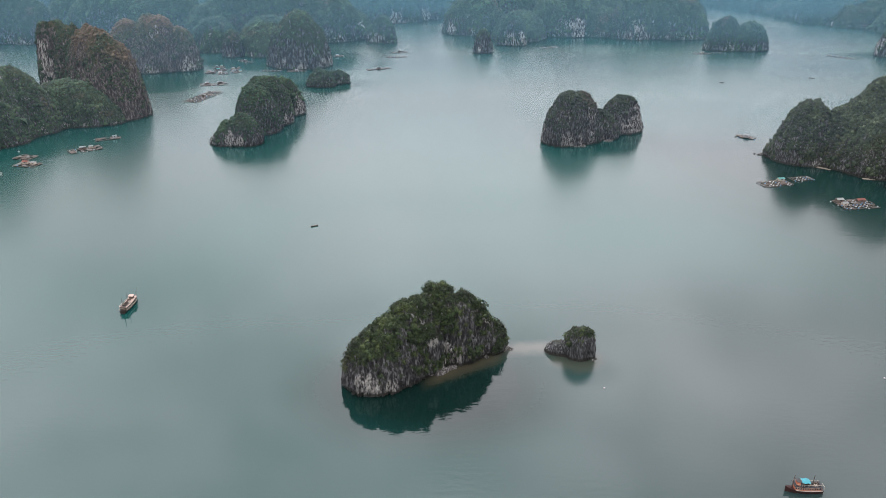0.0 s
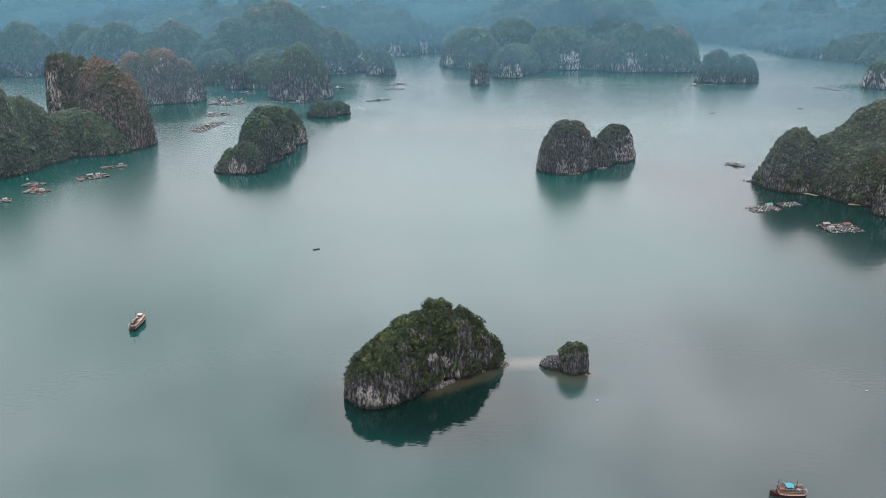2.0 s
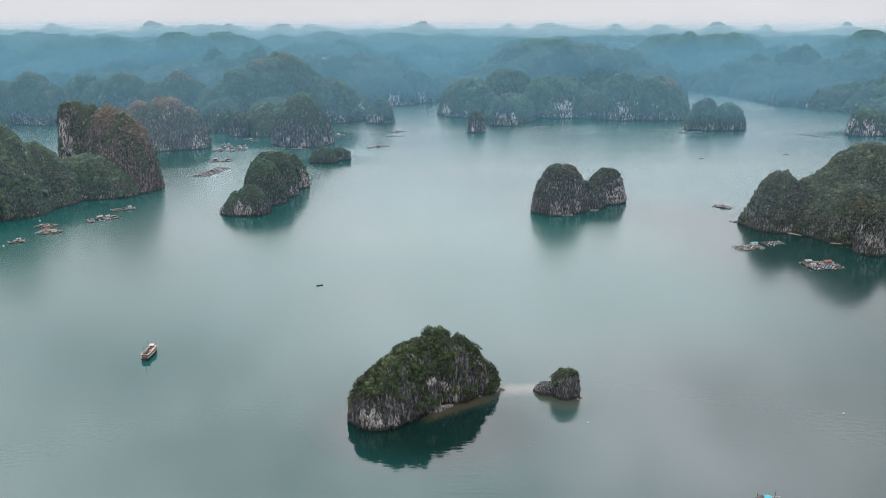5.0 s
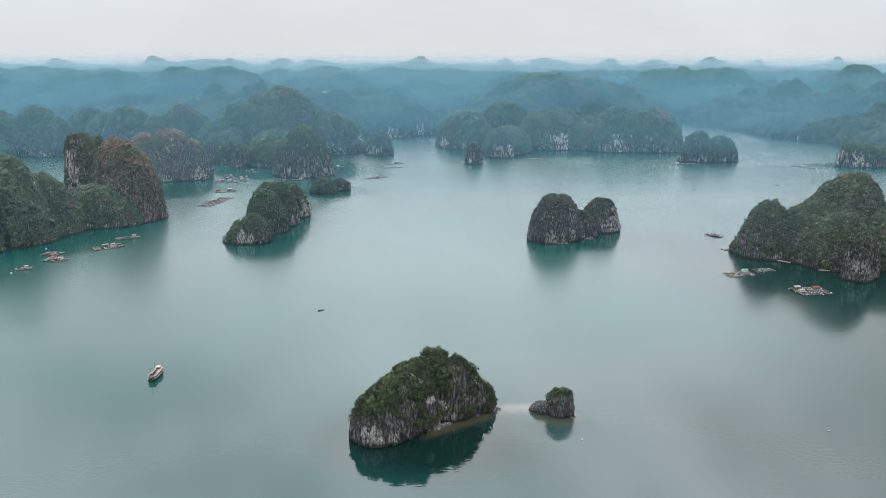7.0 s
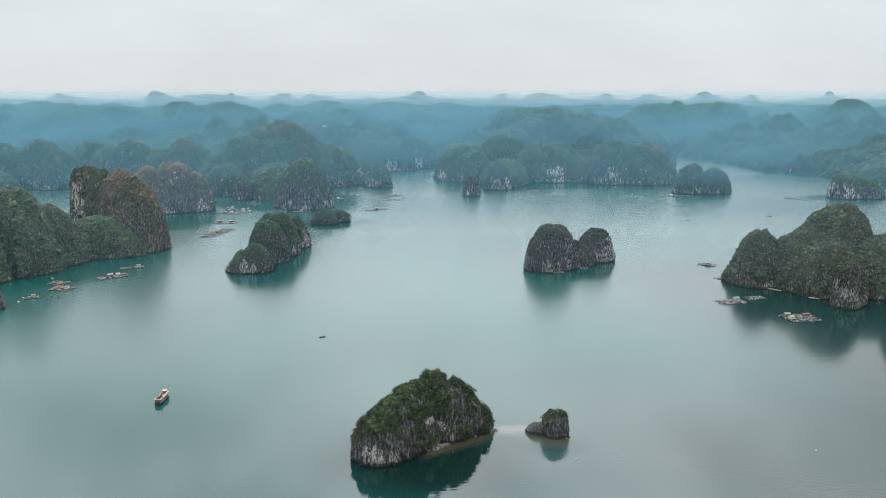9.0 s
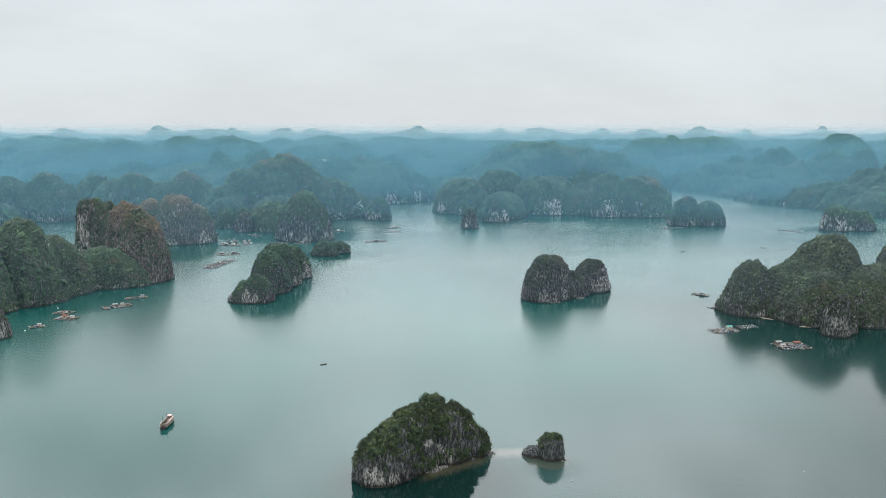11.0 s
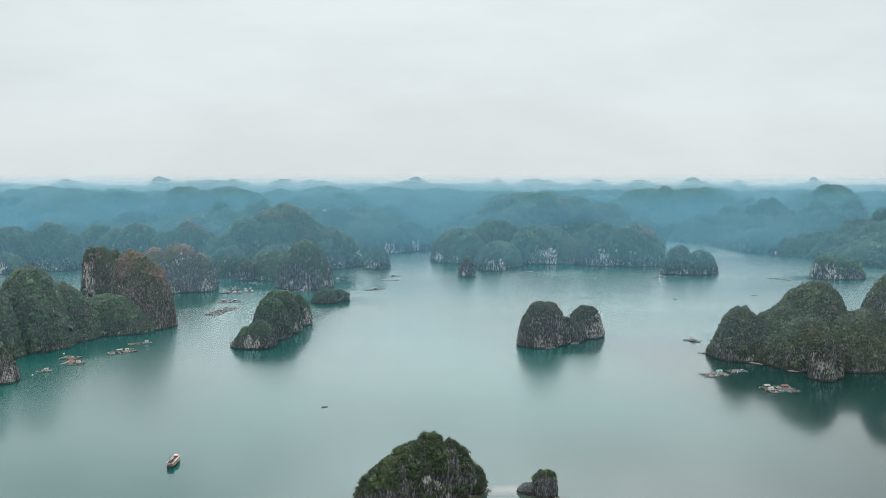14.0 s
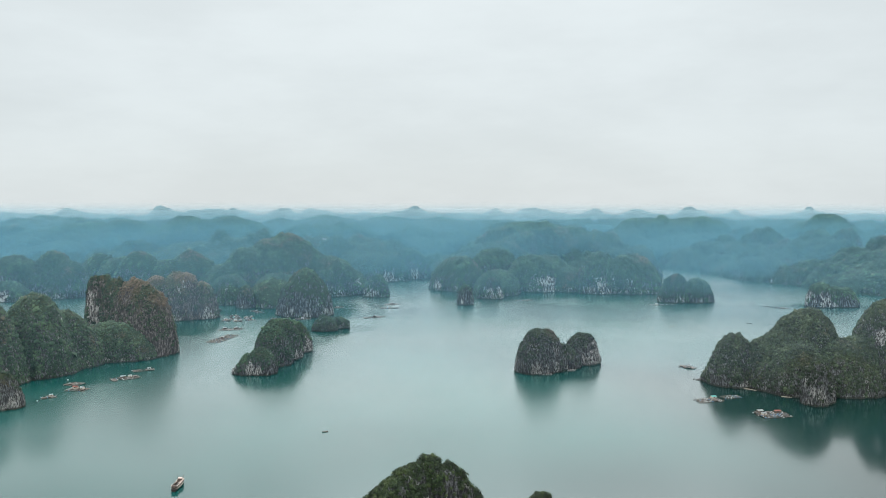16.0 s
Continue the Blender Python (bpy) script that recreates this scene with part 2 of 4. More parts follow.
    breeze = maths(tree, "MULTIPLY", span(tree, y, 330.0, 640.0), maths(tree, "ADD", span(tree, lanes, 0.0, 1.0, 0.6, 1.05), gusts))
    shelter = None
    for lee in LEES:
        calm = span(tree, maths(tree, "MULTIPLY_ADD", lanes, 0.35, oval(tree, p, *lee)), 0.6, 1.6, 0.85, 0.0)
        shelter = calm if shelter is None else maths(tree, "MAXIMUM", shelter, calm)
    breeze = maths(tree, "MULTIPLY", breeze, maths(tree, "SUBTRACT", 1.0, shelter))
    # a puff of wind ruffles the water off the islet
    breeze = maths(tree, "ADD", breeze, span(tree, oval(tree, p, 64.0, 296.0, 22.0, 16.0), 0.5, 1.2, 0.8, 0.0))
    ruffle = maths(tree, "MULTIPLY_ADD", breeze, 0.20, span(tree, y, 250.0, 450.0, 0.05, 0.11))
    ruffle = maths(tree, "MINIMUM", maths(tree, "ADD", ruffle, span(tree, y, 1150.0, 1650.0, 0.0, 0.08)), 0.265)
    # sky sheen put into the material: IOR rises with distance past water's 1.33
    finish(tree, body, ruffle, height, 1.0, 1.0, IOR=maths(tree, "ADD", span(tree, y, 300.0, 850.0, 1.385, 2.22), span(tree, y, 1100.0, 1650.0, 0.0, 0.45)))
    return m


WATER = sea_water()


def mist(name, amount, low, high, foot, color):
    """Veil sheet standing in for haze; scatters skylight, lets the rest through, thins upwards."""
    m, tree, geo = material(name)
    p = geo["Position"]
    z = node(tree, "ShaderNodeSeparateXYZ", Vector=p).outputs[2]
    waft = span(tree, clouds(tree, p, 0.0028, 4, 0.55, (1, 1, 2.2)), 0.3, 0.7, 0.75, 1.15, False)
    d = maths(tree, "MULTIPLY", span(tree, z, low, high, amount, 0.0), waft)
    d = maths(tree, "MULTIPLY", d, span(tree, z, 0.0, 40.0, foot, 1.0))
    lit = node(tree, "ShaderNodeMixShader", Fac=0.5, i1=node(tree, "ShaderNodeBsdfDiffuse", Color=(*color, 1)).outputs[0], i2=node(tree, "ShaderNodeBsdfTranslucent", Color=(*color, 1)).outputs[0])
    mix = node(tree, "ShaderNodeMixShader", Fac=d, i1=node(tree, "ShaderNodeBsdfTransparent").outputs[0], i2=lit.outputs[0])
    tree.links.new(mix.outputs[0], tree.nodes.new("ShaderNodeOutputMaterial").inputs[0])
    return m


# ---- mesh tools ----
rng = np.random.default_rng(7)
PERM = np.concatenate([rng.permutation(256)] * 3)
GRAD = rng.normal(size=(256, 3))
GRAD /= np.linalg.norm(GRAD, axis=1)[:, None]


def perlin(p):
    """Gradient noise at an array of points, about -1 to 1."""
    i = np.floor(p).astype(int)
    f = p - i
    i &= 255
    u = f * f * f * (f * (f * 6 - 15) + 10)
    total = 0.0
    for dx in (0, 1):
        wx = u[:, 0] if dx else 1 - u[:, 0]
        for dy in (0, 1):
            wy = u[:, 1] if dy else 1 - u[:, 1]
            for dz in (0, 1):
                wz = u[:, 2] if dz else 1 - u[:, 2]
                g = GRAD[PERM[PERM[PERM[i[:, 0] + dx] + i[:, 1] + dy] + i[:, 2] + dz] & 255]
                total = total + wx * wy * wz * ((f - (dx, dy, dz)) * g).sum(1)
    return total * 1.6


def fbm(p, octaves=4, gain=0.5):
    total, amp = 0.0, 1.0
    for k in range(octaves):
        total = total + amp * perlin(p * 2.03 ** k + 17.3 * k)
        amp *= gain
    return total


def link_mesh(name, verts, faces, mat, parent=None, smooth=False, label=""):
    """One mesh object from arrays of points and of triangles or quads."""
    me = bpy.data.meshes.new(name)
    sides = faces.shape[1]
    me.vertices.add(len(verts))
    me.vertices.foreach_set("co", np.ascontiguousarray(verts, dtype=np.float32).ravel())
    me.loops.add(faces.size)
    me.loops.foreach_set("vertex_index", np.ascontiguousarray(faces, dtype=np.int32).ravel())
    me.polygons.add(len(faces))
    me.polygons.foreach_set("loop_start", np.arange(0, faces.size, sides, dtype=np.int32))
    me.update(calc_edges=True)
    me.polygons.foreach_set("use_smooth", np.full(len(faces), smooth))
    me.materials.append(mat)
    ob = new(name, me)
    if parent is not None:
        ob.parent = parent
    if label:
        ob["label"] = label
    return ob


def part(name, bm, mat, parent, label=""):
    """Links a bmesh as one mesh object under a thing or a part."""
    me = bpy.data.meshes.new(name)
    bm.to_mesh(me)
    bm.free()
    me.materials.append(mat)
    ob = new(name, me)
    ob.parent = parent
    if label:
        ob["label"] = label
    return ob


# ---- karst islands ----
def profile(e):
    """Height of a haystack hill over its distance from the middle: steep foot, rounded crown."""
    phi = np.linspace(0, math.pi / 2, 200)
    taper = 0.20 if e > 0.55 else 0.06
    return (np.cos(phi) ** e * (1 - taper * np.sin(phi)))[::-1], (np.sin(phi) ** 0.92)[::-1]


def island_surface(lobes, cell, rough, flute, merge):
    """One skin over all the hills of an island: merged haystacks, gullied and fluted, notched at the waterline."""
    pad = 8 + 0.1 * max(l[2] for l in lobes)
    x0, x1 = min(l[0] - l[2] for l in lobes) - pad, max(l[0] + l[2] for l in lobes) + pad
    y0, y1 = min(l[1] - l[3] for l in lobes) - pad, max(l[1] + l[3] for l in lobes) + pad
    nx, ny = int((x1 - x0) / cell) + 2, int((y1 - y0) / cell) + 2
    X, Y = np.meshgrid(x0 + cell * np.arange(nx), y0 + cell * np.arange(ny), indexing="ij")
    x, y = X.ravel(), Y.ravel()
    mean = np.mean([math.sqrt(l[2] * l[3]) for l in lobes])
    flat = np.stack([x, y, 0 * x], 1)
    wx = x + rough * mean * (0.30 * fbm(flat / (mean * 1.4) + 3.3, 3) + 0.07 * fbm(flat / (flute * 2.5) + 1.3, 2))
    wy = y + rough * mean * (0.30 * fbm(flat / (mean * 1.4) + 8.8, 3) + 0.07 * fbm(flat / (flute * 2.5) + 6.1, 2))
    tall = 1 + rough * 0.16 * fbm(flat / (mean * 0.8) + 5.1, 3)
    total = np.zeros_like(x)
    for cx, cy, rx, ry, h, e in lobes:
        d = np.hypot((wx - cx) / rx, (wy - cy) / ry)
        rs, zs = profile(e)
        hill = np.where(d < 1, h * np.interp(d, rs, zs), -(d - 1) * math.sqrt(rx * ry) * 3.5)
        total += np.exp(np.clip(hill / merge, -60, 60))
    z = merge * np.log(np.maximum(total, 1e-26))
    z = np.where(z > 0, z * tall, z)
    z = np.maximum(z, -6.0)
    up = np.clip(z / (0.25 * max(l[4] for l in lobes)), 0, 1)
    # clefts and pinnacles
    p3 = np.stack([x, y, z * 0.25], 1)
    z = z + up * flute * (0.75 * fbm(p3 / (flute * 3.2) + 2, 3) - 0.5 * np.abs(fbm(p3 / (flute * 1.6) + 9, 3)))
    Z = z.reshape(X.shape)
    gx, gy = np.gradient(Z, cell)
    g = np.hypot(gx, gy)
    steep = np.clip((g - 0.7) / 2.0, 0, 1).ravel()
    dx, dy = (-gx / np.maximum(g, 1e-6)).ravel(), (-gy / np.maximum(g, 1e-6)).ravel()
    fw = np.stack([x / flute, y / flute, z / (flute * 4)], 1)
    push = steep * flute * (0.35 - 0.85 * np.abs(fbm(fw, 5, 0.6)) + 0.5 * fbm(np.stack([x, y, z], 1) / (flute * 1.2) + 4, 5, 0.6))
    push -= steep * 0.6 * flute * np.exp(-((z - 0.3) / 1.3) ** 2)
    verts = np.stack([x + dx * push, y + dy * push, z], 1)
    i, j = np.meshgrid(np.arange(nx - 1), np.arange(ny - 1), indexing="ij")
    faces = np.stack([i * ny + j, (i + 1) * ny + j, (i + 1) * ny + j + 1, i * ny + j + 1], -1).reshape(-1, 4)
    faces = faces[(z[faces] > -5.5).any(1)]
    used = np.unique(faces)
    index = np.zeros(len(verts), int)
    index[used] = np.arange(len(used))
    return verts[used], index[faces]


def scars(verts, bare):
    """How freshly broken the rock is at each point, from a list of scars: x, y, z, radius."""
    fresh = np.zeros(len(verts))
    ragged = 0.7 * fbm(verts * (0.11, 0.11, 0.045), 4, 0.6)
    for x, y, z, r in bare:
        d = np.linalg.norm((verts - (x, y, z)) / (1, 1, 1.15), axis=1) / r
        fresh = np.maximum(fresh, np.clip(1.3 - 1.1 * d + ragged, 0, 1) * np.clip(3.6 - 2 * d, 0, 1))
    return fresh


# a crown's knobs: an icosahedron, open below
ICO = bmesh.new()
bmesh.ops.create_icosphere(ICO, subdivisions=1, radius=1.0)
ICO.verts.ensure_lookup_table()
CROWN = np.array([v.co[:] for v in ICO.verts])
CROWN_FACES = np.array([[v.index for v in f.verts] for f in ICO.faces if min(v.co.z for v in f.verts) > -0.9])
ICO.free()
# the same seen from far off: five slopes round one top
TUFT = np.array([(0, 0, 0.85)] + [(math.cos(1.2566 * k), math.sin(1.2566 * k), -0.3) for k in range(5)])
TUFT_FACES = np.array([(0, 1 + k, 1 + (k + 1) % 5) for k in range(5)])


def scrub(verts, faces, density, size, leaves, green, seed, low=1.6, line=0.0, fresh=None):
    """Shrubs and small trees, each a lopsided crown with leaf sprays, on all but the barest rock."""
    r = np.random.default_rng(seed)
    a, b, c, d = (verts[faces[:, k]] for k in range(4))
    n = np.cross(c - a, d - b)
    area = np.linalg.norm(n, axis=1) / 2
    n /= np.maximum(area * 2, 1e-9)[:, None]
    # thinner growth on the shaded north slopes
    area = area * ((a[:, 2] + c[:, 2]) / 2 > low) * np.where(n[:, 1] > 0.3, 0.3, 1.0)
    count = int(area.sum() * density)
    pick = r.choice(len(faces), count, p=area / area.sum())
    u, v = r.random((2, count, 1))
    p = (a[pick] * (1 - u) + b[pick] * u) * (1 - v) + (d[pick] * (1 - u) + c[pick] * u) * v
    n = n[pick]
    patch = fbm(p / (size * 5.5) + 31, 3) + 0.9 * fbm(p / (size * 14) + 11, 2)
    # the cliffs stand below, the growth closes above them
    need = 0.55 - green + np.clip(0.28 + 0.6 * fbm(p / (size * 16) + 3, 2), -0.1, 0.7) * np.clip(1.2 - p[:, 2] / max(line, 0.01), 0, 1)
    keep = (n[:, 2] + 0.6 * patch > need) & (p[:, 2] > low)
    if fresh is not None:
        keep &= fresh[faces[pick, 0]] + 0.15 * patch < 0.35
    p, n = p[keep], n[keep]
    m = len(p)
    s = size * r.lognormal(-0.05, 0.42, m)
    up = n * 0.9 + np.array([0, 0, 0.5])
    up /= np.linalg.norm(up, axis=1)[:, None]
    side = np.cross(up, r.normal(size=(m, 3)))
    side /= np.linalg.norm(side, axis=1)[:, None]
    turn = np.stack([side, np.cross(up, side), up], 1)
    core = p + up * s[:, None] * 0.25
    # rounded, lopsided crowns
    form, form_faces = (CROWN, CROWN_FACES) if leaves else (TUFT, TUFT_FACES)
    knobs = form[None] * (s[:, None] * r.uniform(0.55, 1.05, (m, len(form))))[:, :, None] * ((0.82, 0.82, 0.75) if leaves < 20 else (0.6, 0.6, 0.55))
    crown = np.einsum("mki,mij->mkj", knobs, turn) + core[:, None]
    faces = (form_faces[None] + (np.arange(m) * len(form))[:, None, None]).reshape(-1, 3)
    tone = np.clip(0.46 + (0.2 if leaves else 0.27) * r.normal(size=m), 0, 1)
    points, tones = [crown.reshape(-1, 3)], [np.repeat(tone, len(form))]
    if leaves:
        # loose sprays of leaves round each crown
        off = r.normal(size=(m, leaves, 3))
        off[:, :, 2] = np.abs(off[:, :, 2]) * 1.2 - 0.3
        off /= np.linalg.norm(off, axis=2)[:, :, None]
        at = core[:, None] + np.einsum("mki,mij->mkj", off * (s[:, None] * r.uniform(0.75, 1.15, (m, leaves)))[:, :, None] * (1, 1, 0.85), turn)
        nn = np.einsum("mki,mij->mkj", off, turn) + r.normal(size=(m, leaves, 3)) * 0.35
        nn /= np.linalg.norm(nn, axis=2)[:, :, None]
        t1 = np.cross(nn, r.normal(size=(m, leaves, 3)))
        t1 /= np.linalg.norm(t1, axis=2)[:, :, None]
        t2 = np.cross(nn, t1)
        half = (s[:, None] * r.uniform(0.6, 1.3, (m, leaves)))[:, :, None] * 0.62 / max(leaves, 7) ** (0.42 if leaves < 20 else 0.31)
        spray = np.stack([at - t1 * half - t2 * half * 0.8, at - t1 * half * 0.6 + t2 * half * 0.9, at + t1 * half * 1.3], 2).reshape(-1, 3)
        faces = np.concatenate([faces, m * len(form) + np.arange(len(spray)).reshape(-1, 3)])
        points.append(spray)
        tones.append(np.clip(np.repeat(tone, leaves * 3) + np.repeat(0.14 * r.normal(size=m * leaves), 3), 0, 1))
    return np.concatenate(points), faces, np.concatenate(tones)


def island(name, label, lobes, leaf, rock=None, cell=0.8, size=2.4, leaves=22, density=0.28, green=0.35, rough=0.5, flute=2.4, merge=4.0, kind="", category="island", group="karst islands", line=0.0, bare=(), low=1.6):
    """A limestone island: an empty at the waterline, the rock, and the scrub that grows on it."""
    home = new(name)
    shift = np.array([lobes[0][0], lobes[0][1], 0.0])
    home.location = shift
    tagged(home, label, category, group, kind)
    verts, faces = island_surface(lobes, cell, rough, flute, merge)
    stone = link_mesh("rock", verts - shift, faces, rock or ROCK, home, True, "fluted grey limestone with pale scars")
    fresh = scars(verts, bare)
    if bare:
        stone.data.attributes.new("fresh", "FLOAT", "POINT").data.foreach_set("value", fresh.astype(np.float32))
    if density:
        spray, idx, tone = scrub(verts, faces, density, size, leaves, green, int(abs(shift[0] * 7 + shift[1])), low, line, fresh)
        growth = tagged(link_mesh("vegetation", spray - shift, idx, leaf, home, True, "dense subtropical scrub"), kind="stuff")
        growth.data.attributes.new("tone", "FLOAT", "POINT").data.foreach_set("value", tone.astype(np.float32))
    return home

# near island with its islet
island("karst_island", "steep grey limestone island with dense green scrub and pale cliff foot", [
    (-29, 289, 15.5, 15, 24.5, 0.70),
    (-22, 293, 15, 13, 30, 0.78),
    (-14, 300.5, 15, 13, 35, 0.70),
    (2, 311, 20, 11.5, 35.3, 0.70),
    (11, 313.5, 15, 10, 28, 0.80),
    (19, 316, 12.5, 8, 15, 0.72),
], LEAF_FRESH, ROCK_NEAR, cell=0.28, merge=2.0, size=0.85, leaves=40, density=1.6, green=0.22, line=20, flute=2.0,
       bare=((-31, 274.3, 5, 8), (-22, 275.2, 4.8, 6), (-5.4, 293.5, 16.7, 2.4), (1.7, 299.5, 10.3, 2.2), (17.5, 304.5, 12.8, 2.5)))
island("karst_islet", "small dark limestone islet with a tuft of green scrub", [
    (65.5, 310, 7.5, 6.8, 14, 0.55),
    (57.5, 313, 8.5, 5.5, 5.2, 0.6),
], LEAF_FRESH, ROCK_BARE, cell=0.3, merge=0.8, size=0.65, leaves=26, density=1.5, green=0.1, flute=1.1, low=6.5)
island("karst_island", "two-humped heart-shaped limestone island, dark rock and olive scrub", [
    (117, 694, 23, 21, 47, 0.72),
    (131, 701, 19, 19, 46, 0.72),
    (180, 736, 19, 18, 37, 0.72),
    (169, 730, 16, 16, 34, 0.75),
    (152, 713, 19, 16, 26, 0.85),
], LEAF_GREY, cell=0.5, merge=3.0, size=0.75, leaves=3, density=0.95, green=0.16, flute=2.8, line=20, bare=((194, 722, 12, 15), (180, 716, 9, 10), (112, 674, 7, 8), (126, 680, 6, 7)))
island("karst_island", "low green-topped limestone island with a sloping prow and pale cliff end", [
    (-210, 690, 12, 9, 9, 1.0),
    (-198, 687, 17, 14, 22, 0.95),
    (-187, 690, 16, 17, 28, 0.85),
    (-184, 737, 24, 27, 44, 0.70),
    (-182, 770, 28, 26, 48, 0.72),
    (-172, 812, 21, 22, 38, 0.70),
], LEAF_FAR, cell=0.5, merge=2.5, size=0.85, leaves=3, density=0.75, green=0.5, line=14,
       bare=((-153.9, 803.5, 8.2, 9), (-216, 684, 5, 8), (-198, 671, 6, 9), (-188, 674, 5, 6), (-158.8, 753.3, 6, 5)))
island("karst_islet", "long low islet covered in green scrub", [
    (-155, 960, 19, 13, 22, 0.82),
    (-137, 980, 17, 12, 17, 0.82),
], LEAF_OLIVE, size=0.95, leaves=2, density=0.6, green=0.5)
island("karst_island", "large dark limestone island with rounded scrub-covered humps and a pale-streaked pinnacle", [
    (315, 638, 26, 27, 50, 0.86),
    (303, 647, 17, 15, 20, 0.9),
    (346, 632, 30, 34, 47, 0.95),
    (370, 634, 36, 38, 60, 0.95),
    (389, 636, 42, 42, 80, 0.95),
    (368, 606, 36, 33, 47, 0.95),
    (412, 606, 38, 33, 50, 0.95),
    (434, 616, 36, 34, 55, 0.95),
    (474, 622, 46, 44, 92, 0.92),
    (522, 585, 56, 51, 106, 0.92),
], LEAF_DARK, size=1.25, leaves=0, density=0.62, green=0.62, cell=0.9, rough=0.35, flute=1.8, merge=4.0, line=6, bare=((451, 602.5, 53, 8),))
island("karst_pinnacle", "grey limestone pinnacle with white streaks against the wooded island", [
    (361, 555, 12, 11, 42, 0.86),
    (370, 563, 13, 12, 37, 0.9),
], LEAF_DARK, ROCK, cell=0.5, rough=0.5, size=0.8, leaves=4, density=0.6, green=0.4, flute=2.6, line=26, bare=((357, 545, 13, 4.5),))
island("karst_island", "tall limestone tower with russet dry scrub and fluted flanks", [
    (-366, 808, 31, 30, 91, 0.74),
    (-350, 800, 35, 31, 80, 0.80),
    (-380, 812, 24, 26, 84, 0.80),
], LEAF_DRY, ROCK_BROWN, cell=0.8, size=0.95, leaves=2, density=0.6, green=0.35, line=35, bare=((-318.4, 790.3, 9, 5), (-339.4, 768.7, 7, 5)))
island("karst_island", "flat-topped limestone tower with a sheer pale cliff and green crown", [
    (-434, 860, 23, 21, 90, 0.45),
    (-412, 852, 28, 26, 86, 0.70),
    (-394, 836, 26, 24, 76, 0.85),
], LEAF_OLIVE, ROCK_BROWN, cell=0.8, size=0.95, leaves=2, density=0.6, green=0.5, line=25, bare=((-444, 845, 58, 11), (-436, 842, 38, 10)))
island("karst_island", "long green wooded ridge at the foot of the limestone towers", [
    (-386, 771, 52, 30, 43, 1.0),
    (-424, 732, 42, 36, 64, 1.0),
    (-440, 695, 50, 38, 86, 0.92),
    (-475, 645, 50, 38, 92, 0.92),
    (-540, 690, 70, 60, 96, 0.92),
], LEAF_OLIVE, cell=1.0, size=1.3, leaves=0, density=0.58, green=0.8, rough=0.4, flute=2.0, merge=6.0)
island("karst_islet", "grey limestone stack with pale vertical streaks", [
    (-397, 554, 21, 17, 32, 0.72),
], LEAF_OLIVE, size=0.9, leaves=4, density=0.5, green=0.1, line=14, bare=((-381.7, 544.6, 5.7, 9),))
island("karst_island", "broad limestone tower with russet scrub on its crown", [
    (-403, 1078, 38, 36, 75, 0.68),
    (-443, 1090, 38, 33, 65, 0.74),
    (-367, 1083, 24, 27, 58, 0.72),
], LEAF_DRY, ROCK_BROWN, size=1.2, leaves=0, density=0.55, green=0.35, line=30)
island("karst_island", "misty limestone hill with scrub and a pale cliff", [
    (-830, 1370, 62, 50, 80, 0.88),
    (-790, 1372, 48, 50, 66, 0.90),
    (-750, 1360, 46, 48, 90, 0.85),
    (-712, 1350, 42, 44, 68, 0.90),
    (-800, 1292, 42, 34, 36, 0.75),
], LEAF_FAR, ROCK_FAR, 1.4, size=1.5, leaves=0, density=0.36, green=0.6, line=25, bare=((-795, 1258, 16, 13), (-830, 1320, 20, 12)))
island("karst_island", "misty rounded limestone hills under green scrub", [
    (-744, 1580, 62, 50, 66, 0.80),
    (-685, 1535, 60, 55, 64, 0.90),
    (-628, 1490, 58, 48, 79, 0.85),
    (-570, 1495, 60, 50, 60, 0.95),
    (-516, 1492, 68, 56, 78, 0.85),
], LEAF_FAR, ROCK_FAR, 1.6, size=1.5, leaves=0, density=0.36, green=0.65, line=20)
island("karst_island", "massive domed limestone island, green slopes above dark fluted cliffs", [
    (-298, 1400, 100, 100, 118, 0.78),
    (-362, 1352, 58, 62, 92, 0.80),
    (-398, 1318, 44, 52, 66, 0.78),
    (-205, 1392, 62, 60, 78, 0.78),
    (-165, 1412, 40, 44, 44, 0.85),
    (-282, 1265, 62, 85, 52, 0.95),
    (-372, 1262, 40, 46, 50, 0.72),
], LEAF_FAR, ROCK_FAR, 1.5, size=1.5, leaves=0, density=0.36, green=0.62, flute=3.4, merge=5.0, line=30, bare=((-372.6, 1226, 38, 13), (-150, 1385, 22, 10)))
island("karst_island", "domed limestone hill with dark fluted cliffs and thin scrub", [
    (-209, 1112, 47, 42, 74, 0.70),
], LEAF_FAR, ROCK_FAR, 1.2, size=1.5, leaves=0, density=0.36, green=0.05, flute=3.6, line=45, bare=((-241, 1083.8, 18, 8), (-204, 1082.6, 22, 8)))
island("karst_islet", "small pointed limestone pinnacle", [
    (-327, 1193, 17, 16, 39, 0.78),
], LEAF_FAR, ROCK_FAR, 1.0, size=1.5, leaves=0, density=0.36, green=0.25, line=20, bare=((-327, 1178, 10, 6),))
island("karst_islet", "small dark scrub-covered limestone stack", [
    (-107, 1348, 27, 19, 43, 0.72),
], LEAF_FAR, ROCK_FAR, 1.4, size=1.5, leaves=0, density=0.36, green=0.5, line=15)
island("karst_islet", "hazy limestone stack with pale cliffs", [
    (-98, 1646, 52, 40, 58, 0.74),
    (-45, 1698, 48, 38, 72, 0.72),
], LEAF_FAR, ROCK_FAR, 1.4, size=1.5, leaves=0, density=0.36, green=0.4, line=30, bare=((-95.4, 1610, 11, 14), (-35, 1660, 22, 16)))
